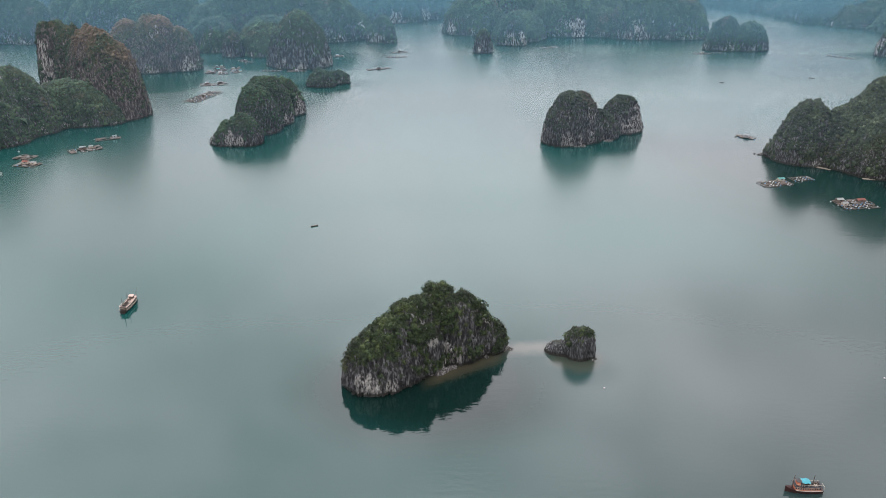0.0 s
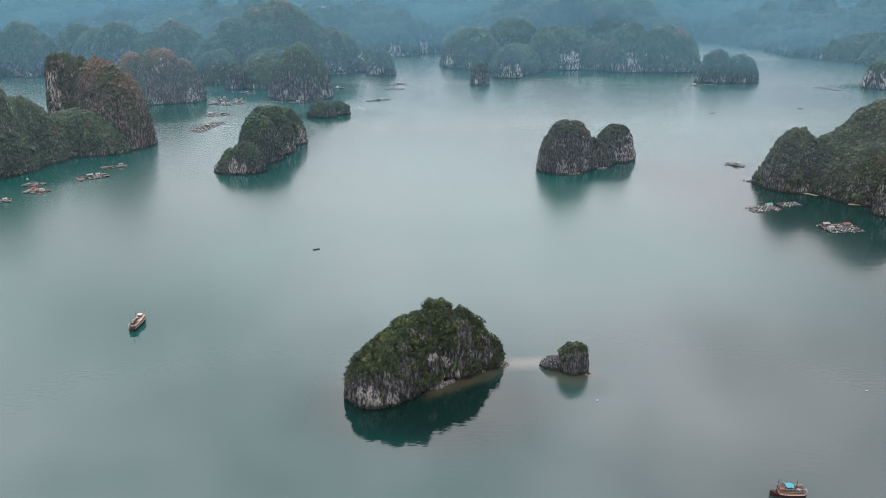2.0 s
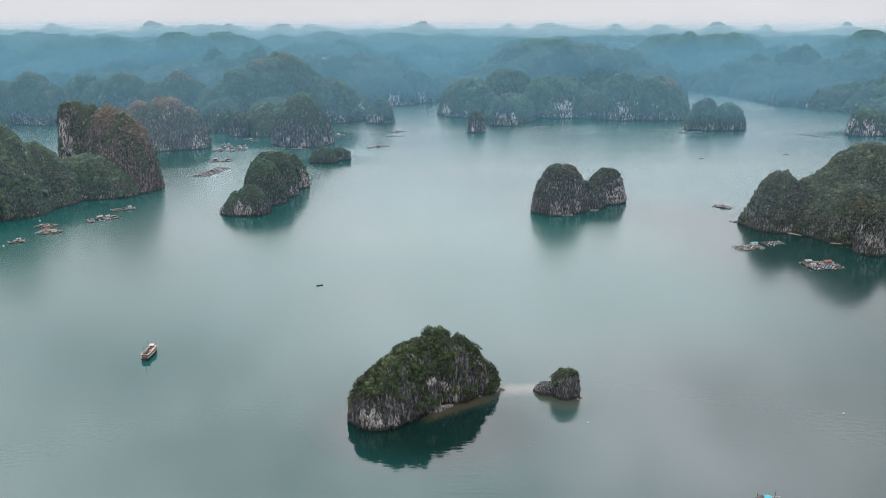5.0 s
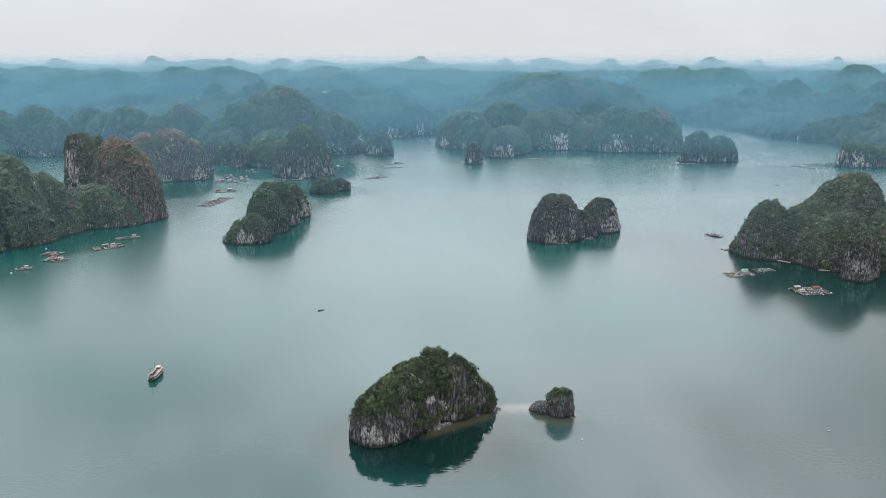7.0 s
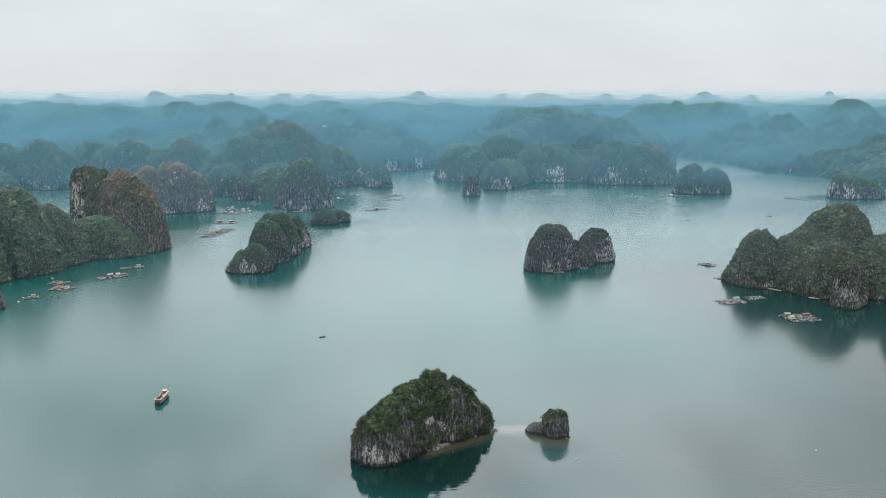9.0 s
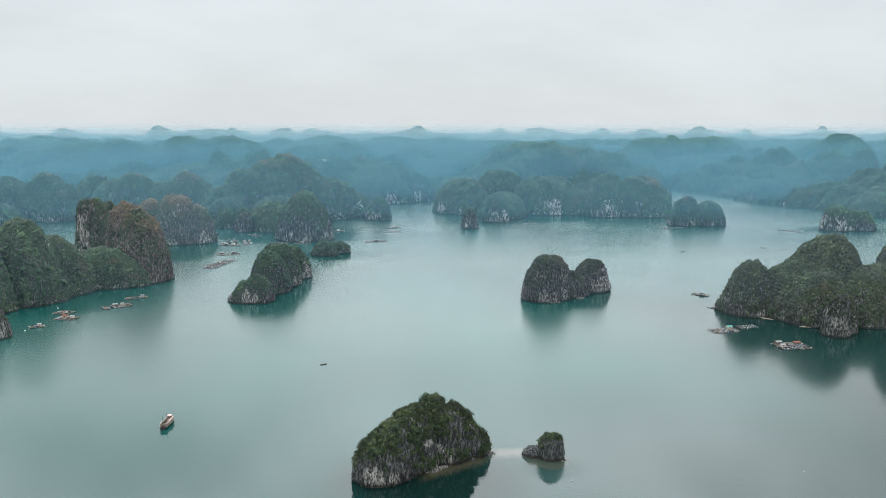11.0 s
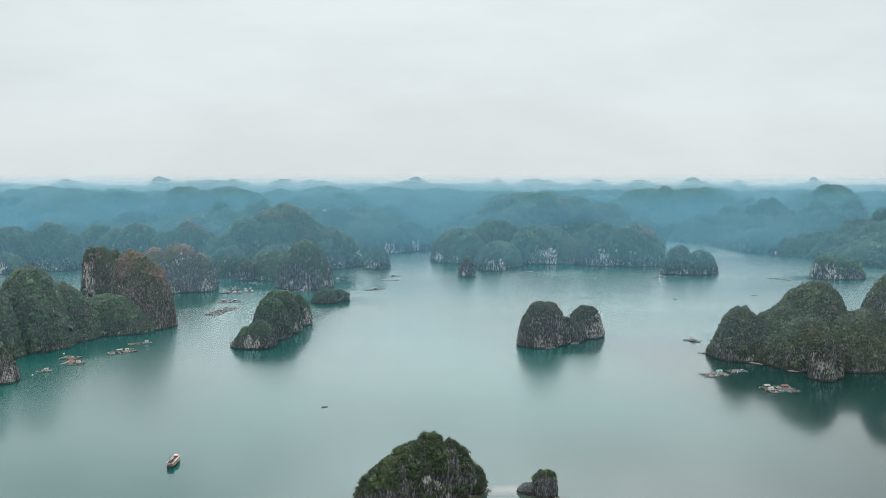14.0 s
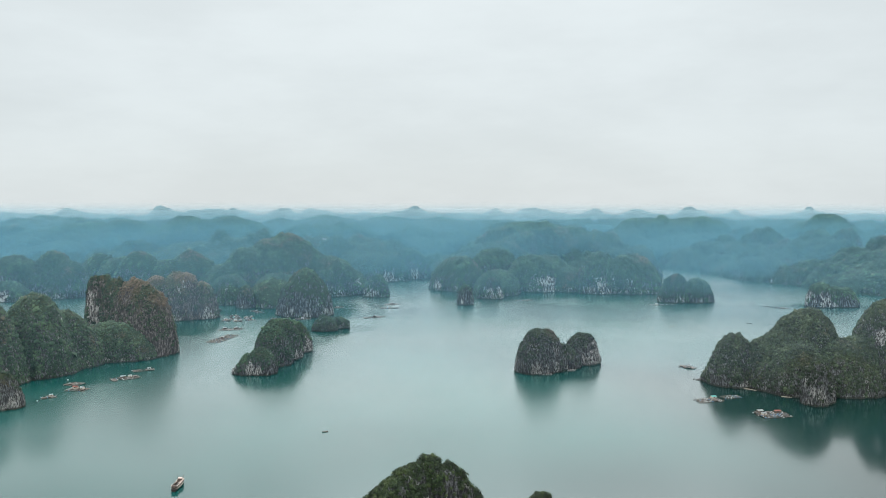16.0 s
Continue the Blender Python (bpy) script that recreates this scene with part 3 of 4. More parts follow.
island("karst_islet", "narrow upright limestone stack", [
    (65, 1230, 16, 13, 36, 0.67),
], LEAF_FAR, ROCK_FAR, 1.0, size=1.5, leaves=0, density=0.36, green=0.15, line=25, bare=((60, 1219, 10, 6),))
island("karst_island", "row of rounded limestone hills with pale cliff faces", [
    (117, 1326, 30, 26, 53, 0.70),
    (62, 1470, 62, 55, 72, 0.78),
    (140, 1400, 50, 60, 48, 0.95),
    (150, 1600, 70, 60, 84, 0.80),
    (225, 1462, 70, 56, 72, 0.75),
    (300, 1450, 50, 46, 50, 0.90),
    (352, 1410, 52, 44, 84, 0.75),
    (421, 1421, 68, 54, 77, 0.68),
], LEAF_FAR, ROCK_FAR, 1.5, size=1.5, leaves=0, density=0.36, green=0.72, flute=3.4, merge=5.0, line=32,
       bare=((245.1, 1409.2, 14, 16), (135, 1300.8, 11, 8), (13.1, 1437, 15.7, 9), (348.6, 1372, 13.6, 14)))
island("karst_islet", "rounded scrub-covered islet with a dark rock foot", [
    (463, 1267, 31, 25, 52, 0.82),
    (503, 1268, 33, 26, 43, 0.82),
], LEAF_FAR, ROCK_FAR, 1.4, size=1.5, leaves=0, density=0.36, green=0.6, line=14)
island("karst_islet", "grey limestone bluff with white cliff scars at the water", [
    (708, 1201, 28, 22, 41, 0.60),
    (745, 1205, 34, 24, 34, 0.60),
], LEAF_FAR, ROCK_FAR, 1.2, size=1.5, leaves=0, density=0.36, green=0.3, line=18, bare=((680.6, 1206.5, 17.8, 12), (701.8, 1181.7, 11.7, 13)))
island("karst_island", "hazy wooded limestone hills with dark cliffs", [
    (882, 1566, 66, 56, 56, 0.9),
    (970, 1570, 70, 58, 70, 0.88),
    (1080, 1570, 80, 60, 84, 0.85),
], LEAF_FAR, ROCK_FAR, 1.8, size=1.5, leaves=0, density=0.36, green=0.7, flute=3.4, merge=5.0, line=25, bare=((850, 1515, 8, 9),))


# ---- ranges of hills behind the bay ----
def hill_range(label, y, depth, x0, x1, step, wide, low, high, seed, size, leaf=None, rock=None):
    """A chain of karst hills along a far shore."""
    r = random.Random(seed)
    hills, x = [], x0
    while x < x1:
        rad = wide * r.uniform(0.75, 1.35)
        hills.append((x, y + r.uniform(-1, 1) * depth, rad, rad * 0.75, r.uniform(low, high), r.uniform(1.0, 1.35)))
        x += step * r.uniform(0.7, 1.3)
    return far_hills(label, hills, size, leaf, rock)


def far_hills(label, hills, size, leaf=None, rock=None):
    return island("backdrop_hills", label, hills, leaf or LEAF_FAR, rock or ROCK_FAR, size, size, 6, 0.0, 0.5, 0.9, size * 1.1, 6.0, "structure", "hills", "far hills")


def wooded_shore(label, shore, rows, spacing, low, high, seed, leaf, crowns=0.055, bare=()):
    """Wooded hills crowded behind a shore that is given as points, with the land on its left."""
    r = random.Random(seed)
    hills = []
    for (x0, y0), (x1, y1) in zip(shore, shore[1:]):
        long = math.hypot(x1 - x0, y1 - y0)
        ax, ay = (x1 - x0) / long, (y1 - y0) / long
        count = max(1, round(long / spacing))
        for k in range(count):
            for j in range(rows):
                rad = spacing * r.uniform(0.7, 1.15)
                f = (k + 0.5 + (r.uniform(-0.3, 0.3) if j else r.uniform(-0.1, 0.1))) / count * long
                back = rad * 0.92 + j * spacing * 0.8 * r.uniform(0.9, 1.1)
                tall = (low + (high - low) * j / max(1, rows - 1)) * r.uniform(0.72, 1.12)
                hills.append((x0 + ax * f - ay * back, y0 + ay * f + ax * back, rad, rad * r.uniform(0.8, 1.0), tall, r.uniform(0.72, 0.95)))
    return island("backdrop_hills", label, hills, leaf, ROCK_FAR, cell=3.5, size=2.4, leaves=0, density=crowns, green=0.72, rough=0.8, flute=4.5, merge=5.0, kind="structure", category="hills", group="far hills", line=22, bare=bare)


wooded_shore("hazy wooded limestone hills on the far shore", [(-1560, 2080), (-1000, 1995), (-700, 1850), (-400, 1720), (-171, 1640), (-110, 1650), (-45, 1740), (-15, 1830)], 4, 72, 52, 104, 3, LEAF_FAR, bare=((-275, 1830, 80, 22), (-95, 1640, 30, 18)))
wooded_shore("hazy wooded limestone hills behind the row of cliffs", [(0, 1800), (30, 1620), (110, 1560), (300, 1520), (470, 1500), (535, 1600), (600, 1850), (672, 2060)], 4, 70, 62, 112, 4, LEAF_FAR)
wooded_shore("hazy wooded limestone hills along the channel", [(655, 2100), (668, 1900), (715, 1850), (732, 1737), (745, 1626), (774, 1559), (826, 1517), (850, 1400), (890, 1345), (1050, 1310), (1400, 1300)], 5, 70, 48, 108, 9, LEAF_FAR, bare=((738, 1640, 26, 11), (774, 1560, 8, 11), (731, 1740, 6, 10)))
inland = [(-1348, 105), (-1262, 96), (-1173, 114), (-1084, 122), (-980, 122), (-876, 114), (-769, 143), (-647, 136), (-367, 114), (-262, 114), (-50, 105), (91, 97), (232, 114), (339, 118), (427, 109),
          (623, 106), (693, 123), (781, 132), (852, 141), (960, 99), (1033, 97), (1212, 97), (1279, 141), (1334, 127), (1480, 110), (1600, 118)]
r = random.Random(12)
far_hills("hazy blue range of limestone hills", [(x, 2300 + r.uniform(-40, 40), r.uniform(140, 200), 120, h, r.uniform(1.1, 1.4)) for x, h in inland], 6, HILL_NEAR, HILL_NEAR)
far_hills("hazy wooded hill above the row of cliffs", [(290, 1960, 170, 130, 124, 1.15), (385, 1985, 140, 110, 116, 1.1), (190, 1950, 120, 100, 102, 1.1), (455, 2000, 110, 100, 102, 1.1)], 4, HILL_NEAR, HILL_NEAR)
hill_range("hazy wooded limestone hills behind the shore", 2130, 60, -1700, 1800, 70, 125, 60, 98, 11, 5, HILL_NEAR, HILL_NEAR)
hill_range("hazy blue range of limestone hills", 2560, 110, -2000, 2100, 75, 190, 92, 124, 5, 7, HILL_HAZE_BLUE, HILL_HAZE_BLUE)
hill_range("hazy blue range of limestone hills", 2880, 90, -2300, 2400, 85, 220, 100, 128, 12, 9, HILL_HAZE_MID, HILL_HAZE_MID)
skyline = [(-1990, 118), (-1880, 124), (-1819, 126), (-1634, 150), (-1573, 148), (-1418, 119), (-1331, 129), (-1171, 156), (-1074, 148), (-980, 148), (-903, 149), (-646, 144), (-474, 149), (-266, 135), (-150, 142), (-69, 149),
           (78, 147), (276, 140), (436, 149), (547, 145), (745, 142), (943, 145), (1178, 152), (1390, 140), (1713, 150), (1982, 136), (2200, 128)]
far_hills("range of hills on the skyline, painted in pale haze colours", [(x, 3250 + 40 * math.sin(x), 165 + 30 * math.sin(x * 0.7), 120, h, 1.15) for x, h in skyline], 7, HILL_HAZE_PALE, HILL_HAZE_PALE)
hill_range("range of hills on the skyline, painted in pale haze colours", 3300, 80, -2800, 2900, 75, 210, 116, 131, 8, 9, HILL_HAZE_PALE, HILL_HAZE_PALE)
HAZE_SHEETS = [
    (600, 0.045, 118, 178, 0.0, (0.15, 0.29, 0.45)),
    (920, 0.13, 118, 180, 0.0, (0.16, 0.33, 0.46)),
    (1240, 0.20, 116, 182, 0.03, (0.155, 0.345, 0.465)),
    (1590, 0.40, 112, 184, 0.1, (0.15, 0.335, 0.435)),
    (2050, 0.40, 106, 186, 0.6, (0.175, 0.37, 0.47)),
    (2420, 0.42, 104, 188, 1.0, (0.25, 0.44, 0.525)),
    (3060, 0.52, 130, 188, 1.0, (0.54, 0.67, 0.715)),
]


# ---- the bay ----
bm = bmesh.new()
bmesh.ops.create_grid(bm, x_segments=2, y_segments=2, size=5200)
me = bpy.data.meshes.new("water")
bm.to_mesh(me)
bm.free()
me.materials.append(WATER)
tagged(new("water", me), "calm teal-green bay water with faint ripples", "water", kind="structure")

# ---- see-through sheets added as haze between the ranges of hills ----
for y, amount, low, high, foot, color in HAZE_SHEETS:
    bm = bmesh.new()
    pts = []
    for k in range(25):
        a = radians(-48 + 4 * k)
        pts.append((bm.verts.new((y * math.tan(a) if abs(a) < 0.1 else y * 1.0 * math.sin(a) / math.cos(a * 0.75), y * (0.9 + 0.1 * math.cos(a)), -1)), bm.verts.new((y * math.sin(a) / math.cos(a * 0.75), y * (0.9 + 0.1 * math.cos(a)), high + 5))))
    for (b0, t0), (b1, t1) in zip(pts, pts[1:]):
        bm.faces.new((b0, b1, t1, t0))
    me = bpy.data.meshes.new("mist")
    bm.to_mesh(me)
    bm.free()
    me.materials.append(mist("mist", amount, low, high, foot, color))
    tagged(new("backdrop_mist", me), "upright blue-grey sheet standing in for the haze over the bay", "mist", kind="structure")


# ---- boats, rafts and rocks ----
def paint(name, base, worn=None, rough=0.6, scale=1.5, metal=0.0, streaked=False):
    """Painted, weathered or bare surface with grain and worn patches."""
    m, tree, geo = material(name)
    co = tree.nodes.new("ShaderNodeTexCoord").outputs["Object"]
    n1 = clouds(tree, co, scale, 5, 0.65, (0.25, 1, 1) if streaked else (1, 1, 1))
    n2 = clouds(tree, co, scale * 6, 3, 0.6)
    worn = worn or tuple(0.55 * c for c in base)
    c = blend(tree, span(tree, n1, 0.48, 0.68, 0.0, 0.8), base, worn)
    c = blend(tree, span(tree, n2, 0.4, 0.75, 0.0, 0.35), c, tuple(0.6 * v for v in base))
    tone = node(tree, "ShaderNodeObjectInfo").outputs["Random"]
    c = blend(tree, maths(tree, "MULTIPLY", tone, 0.3), c, tuple(0.5 * v for v in worn))
    finish(tree, c, rough, n2, 0.3, 0.05, metal)
    return m


TIMBER = paint("weathered_timber", (0.15, 0.118, 0.10), (0.07, 0.053, 0.046), 0.85, 1.2, streaked=True)
TIMBER_DARK = paint("dark_wet_timber", (0.085, 0.06, 0.045), (0.04, 0.03, 0.025), 0.7, 1.0, streaked=True)
HULL_RED = paint("red_brown_hull", (0.05, 0.016, 0.014), (0.025, 0.014, 0.013), 0.5)
HULL_WOOD = paint("varnished_hull", (0.03, 0.022, 0.02), (0.018, 0.015, 0.014), 0.5, streaked=True)
CREAM = paint("cream_paint", (0.55, 0.48, 0.4), (0.36, 0.3, 0.25), 0.55)
ORANGE = paint("orange_paint", (0.60, 0.19, 0.10), (0.45, 0.2, 0.13), 0.5)
TAN_ROOF = paint("tan_roof", (0.58, 0.42, 0.36), (0.4, 0.28, 0.24), 0.8)
TEAL_CANVAS = paint("teal_canvas", (0.05, 0.3, 0.35), (0.05, 0.2, 0.25), 0.8)
TIN_GREY = paint("grey_tin", (0.38, 0.41, 0.42), (0.3, 0.24, 0.2), 0.45, streaked=True)
TIN_TEAL = paint("teal_tin", (0.16, 0.5, 0.48), (0.2, 0.3, 0.28), 0.5, streaked=True)
TIN_RED = paint("rusted_red_tin", (0.34, 0.12, 0.09), (0.2, 0.09, 0.06), 0.6, streaked=True)
PLASTIC_BLUE = paint("blue_plastic", (0.06, 0.2, 0.36), (0.1, 0.2, 0.28), 0.45)
FOAM_WHITE = paint("white_foam", (0.5, 0.5, 0.49), (0.34, 0.33, 0.3), 0.7)
NET_DARK = paint("dark_tarpaulin", (0.045, 0.042, 0.045), (0.025, 0.024, 0.026), 0.8)
NET = paint("grey_netting", (0.17, 0.17, 0.155), (0.08, 0.085, 0.08), 0.95, 2.5)
BARE_ROCK = limestone("shore_rock", pale=0.35, size=0.6, cover=1.6, tide=0.0, crust=(0.05, 0.045, 0.042), face=(0.3, 0.275, 0.26))
SAND = paint("pale_shell_sand", (0.30, 0.25, 0.20), (0.18, 0.15, 0.12), 0.95, 0.3)
glass, tree, geo = material("dark_window_glass")
finish(tree, (0.03, 0.035, 0.04), 0.12)


def box(bm, size, at=(0, 0, 0), turn=0.0, bevel=0.0):
    made = bmesh.ops.create_cube(bm, size=1.0, matrix=Matrix.Translation(at) @ Matrix.Rotation(turn, 4, "Z") @ Matrix.Diagonal((*size, 1)))
    if bevel:
        edges = list({e for v in made["verts"] for e in v.link_edges})
        bmesh.ops.bevel(bm, geom=edges, offset=bevel, segments=1, affect="EDGES")
    return bm


def rod(bm, a, b, r0, r1, sides=8):
    a, b = Vector(a), Vector(b)
    m = Matrix.Translation((a + b) / 2) @ (b - a).to_track_quat("Z", "Y").to_matrix().to_4x4()
    bmesh.ops.create_cone(bm, cap_ends=True, segments=sides, radius1=r0, radius2=r1, depth=(b - a).length, matrix=m)
    return bm


def hull_shape(length, beam, depth, rise):
    """A timber hull: full amidships, a raked high bow at +x and a broad transom."""
    bm, rings = bmesh.new(), []
    for i in range(15):
        u = i / 14
        half = beam / 2 * (0.72 + 0.28 * min(1, u * 3)) * (1 - max(0, (u - 0.55) / 0.45) ** 2.2 * 0.93)
        sheer = depth * (1 + rise * max(0, (u - 0.6) / 0.4) ** 2 + 0.25 * max(0, (0.25 - u) / 0.25) ** 2)
        x = length * (u - 0.5)
        ring = []
        for j in range(9):
            w = -1 + j / 4
            ring.append(bm.verts.new((x + 0.06 * length * max(0, u - 0.7) * abs(w), half * math.copysign(abs(w) ** 0.55, w), -0.7 + (sheer + 0.7) * abs(w) ** 2.2)))
        rings.append(ring)
    for r0, r1 in zip(rings, rings[1:]):
        for a, b, c, d in zip(r0, r0[1:], r1[1:], r1):
            bm.faces.new((a, d, c, b))
        bm.faces.new((r0[0], r0[-1], r1[-1], r1[0]))
    bm.faces.new(rings[0])
    bm.faces.new(rings[-1][::-1])
    bmesh.ops.recalc_face_normals(bm, faces=bm.faces)
    return bm


def tour_boat(label, m, length, hull_mat, wall_mat, roof_mat, trim_mat, panes, masts, awning=None, boom=False, slim=0.25, covered=False, sheer=0.9):
    """A wooden bay boat: hull, rail, long cabin with a row of windows, roof deck with benches and rail, masts."""
    boat = new("tour_boat")
    beam = length * slim
    part("hull", hull_shape(length, beam, 1.25, 0.9), hull_mat, boat)
    bm = bmesh.new()
    for s in (-1, 1):
        box(bm, (length * 0.72, 0.18, 0.22), (-length * 0.1, s * beam * 0.49, 1.34), 0, 0.03)
    part("rubbing_strake", bm, trim_mat, boat)
    cl, cw, ch = length * 0.70, beam * 0.82, 1.7
    cx = -length * 0.06
    cabin = part("cabin", box(bmesh.new(), (cl, cw, ch), (cx, 0, 1.2 + ch / 2), 0, 0.12), wall_mat, boat)
    for s in (-1, 1):
        for k in range(panes):
            x = cx + cl * ((k + 0.5) / panes - 0.5)
            w = part("window", box(bmesh.new(), (cl / panes * 0.62, 0.08, 0.8), (x, s * (cw / 2 + 0.012), 2.15)), glass, cabin)
            bm = bmesh.new()
            for dx in (-1, 1):
                box(bm, (0.07, 0.1, 0.94), (x + dx * cl / panes * 0.34, s * (cw / 2 + 0.02), 2.15))
            for dz in (-1, 1):
                box(bm, (cl / panes * 0.75, 0.1, 0.07), (x, s * (cw / 2 + 0.022), 2.15 + dz * 0.44))
            part("window_frame", bm, trim_mat, cabin)
    roof = part("roof", box(bmesh.new(), (cl + 0.9, cw + 0.7, 0.16), (cx, 0, 1.2 + ch + 0.08), 0, 0.05), roof_mat, boat)
    z = 1.2 + ch + 0.16
    for s in (-1, 1):
        for k in range(7):
            x = cx + cl * (k / 6 - 0.5)
            part("rail_post", rod(bmesh.new(), (x, s * cw * 0.52, z), (x, s * cw * 0.52, z + 0.85), 0.045, 0.04, 6), trim_mat, roof)
        part("handrail", rod(bmesh.new(), (cx - cl / 2, s * cw * 0.52, z + 0.86), (cx + cl / 2, s * cw * 0.52, z + 0.86), 0.05, 0.05, 6), trim_mat, roof)
    for k in range(5):
        x = cx - cl * 0.38 + cl * 0.13 * k
        bm = box(bmesh.new(), (0.5, cw * 0.62, 0.1), (x, 0, z + 0.42))
        box(bm, (0.09, cw * 0.62, 0.5), (x - 0.25, 0, z + 0.7))
        for s in (-1, 1):
            box(bm, (0.42, 0.08, 0.4), (x, s * cw * 0.25, z + 0.2))
        part("deck_bench", bm, TIMBER_DARK, roof)
    part("wheelhouse", box(bmesh.new(), (length * 0.1, cw * 0.66, 1.5), (cx + cl * 0.36, 0, z + 0.75), 0, 0.1), wall_mat, boat)
    part("wheelhouse_roof", box(bmesh.new(), (length * 0.13, cw * 0.82, 0.12), (cx + cl * 0.36, 0, z + 1.56), 0, 0.04), roof_mat, boat)
    if covered:
        # dark tarpaulin, stores and a stove over the after half of the roof
        part("tarpaulin", box(bmesh.new(), (cl * 0.5, cw * 0.9, 0.06), (cx - cl * 0.24, 0, z + 0.03)), NET_DARK, boat)
        for k in range(6):
            part("stores", box(bmesh.new(), (0.9, 0.7, 0.5 + 0.1 * (k % 3)), (cx - cl * 0.45 + cl * 0.085 * k, (-1) ** k * cw * 0.22, z + 0.3), 20 * k, 0.06), (NET_DARK, TIMBER_DARK, CREAM)[k % 3], boat)
    if awning:
        bm = bmesh.new()
        grid = bmesh.ops.create_grid(bm, x_segments=8, y_segments=6, size=0.5)["verts"]
        for v in grid:
            v.co = Vector((cx + cl * 0.1 + v.co.x * length * 0.24, v.co.y * cw * 1.08, z + 2.05 - 1.4 * v.co.y ** 2 - 0.15 * math.sin(v.co.x * 9)))
        bmesh.ops.solidify(bm, geom=bm.faces[:], thickness=0.05)
        part("awning", bm, awning, boat)
        for s in (-1, 1):
            for dx in (-0.1, 0.1):
                x = cx + cl * 0.1 + dx * length
                part("awning_pole", rod(bmesh.new(), (x, s * cw * 0.5, z), (x, s * cw * 0.5, z + 1.7), 0.05, 0.05, 6), trim_mat, boat)
    for x, tall in masts:
        part("mast", rod(bmesh.new(), (x, 0, 1.0), (x - 0.25, 0, tall), 0.17, 0.08), TIMBER_DARK, boat)
    if boom:
        part("bowsprit", rod(bmesh.new(), (length * 0.46, 0, 2.0), (length * 0.66, 0.3, 3.4), 0.14, 0.07), TIMBER_DARK, boat)
    bm = bmesh.new()
    for s in (-1, 1):
        rod(bm, (-length * 0.5, s * beam * 0.3, 1.4), (-length * 0.5, s * beam * 0.3, 2.6), 0.06, 0.06, 6)
    rod(bm, (-length * 0.5, -beam * 0.3, 2.6), (-length * 0.5, beam * 0.3, 2.6), 0.06, 0.06, 6)
    part("stern_frame", bm, trim_mat, boat)
    # the deck line sweeps up towards both ends
    for ob in boat.children_recursive:
        if ob.type == "MESH" and not ob.name.startswith("hull"):
            bm = bmesh.new()
            bm.from_mesh(ob.data)
            for k in range(-4, 5):
                bmesh.ops.bisect_plane(bm, geom=bm.verts[:] + bm.edges[:] + bm.faces[:], plane_co=(k * length * 0.1, 0, 0), plane_no=(1, 0, 0))
            for v in bm.verts:
                v.co.z += sheer * (2 * (v.co.x + length * 0.08) / length) ** 2
            bm.to_mesh(ob.data)
            bm.free()
    boat.matrix_world = m
    tagged(boat, label, "boat", "tour boats")
    return boat


tour_boat("brown wooden tour boat with tan roof and two bare masts", pose(-169.4, 359, 0, 0, 0, 87), 17.5, HULL_WOOD, TIMBER_DARK, TAN_ROOF, CREAM, 8, ((-7.0, 8.2), (-1.2, 9.5)), None, True, 0.24, True)
tour_boat("red-hulled tour boat, orange cabin and teal awning", pose(131.8, 215.3, 0, 0, 0, 177), 13.2, HULL_RED, ORANGE, NET_DARK, CREAM, 11, ((4.4, 7.0), (-2.6, 7.6)), TEAL_CANVAS, False, 0.25, True, 0.7)


def skiff(label, m, length, hull_mat, canopy=None):
    """A small open fishing boat with thwarts and an outboard, some with a low canopy."""
    boat = new("skiff")
    part("hull", hull_shape(length, length * 0.28, 0.5, 0.6), hull_mat, boat)
    for x in (-0.25, 0.05, 0.28):
        part("thwart", box(bmesh.new(), (0.3, length * 0.24, 0.06), (x * length, 0, 0.56)), TIMBER, boat)
    if canopy:
        part("canopy", box(bmesh.new(), (length * 0.4, length * 0.26, 0.1), (-length * 0.12, 0, 1.75), 0, 0.04), canopy, boat)
        for sx in (-0.3, 0.06):
            for sy in (-1, 1):
                part("canopy_post", rod(bmesh.new(), (sx * length, sy * length * 0.11, 0.5), (sx * length, sy * length * 0.11, 1.72), 0.04, 0.04, 6), TIMBER, boat)
    part("outboard", box(bmesh.new(), (0.35, 0.3, 0.7), (-length * 0.52, 0, 0.55), 0, 0.06), TIMBER_DARK, boat)
    boat.matrix_world = m
    tagged(boat, label, "boat", "small boats")
    return boat


skiff("small dark open motor skiff on the bay", pose(-88, 476, 0, 0, 0, 205), 4.6, TIMBER_DARK)
for x, y, a in ((-19.9, 1045, 80), (365, 984, 20), (497, 1016, 160)):
    skiff("tiny dark fishing skiff on open water", pose(x, y, 0, 0, 0, a), 7.0, TIMBER_DARK)


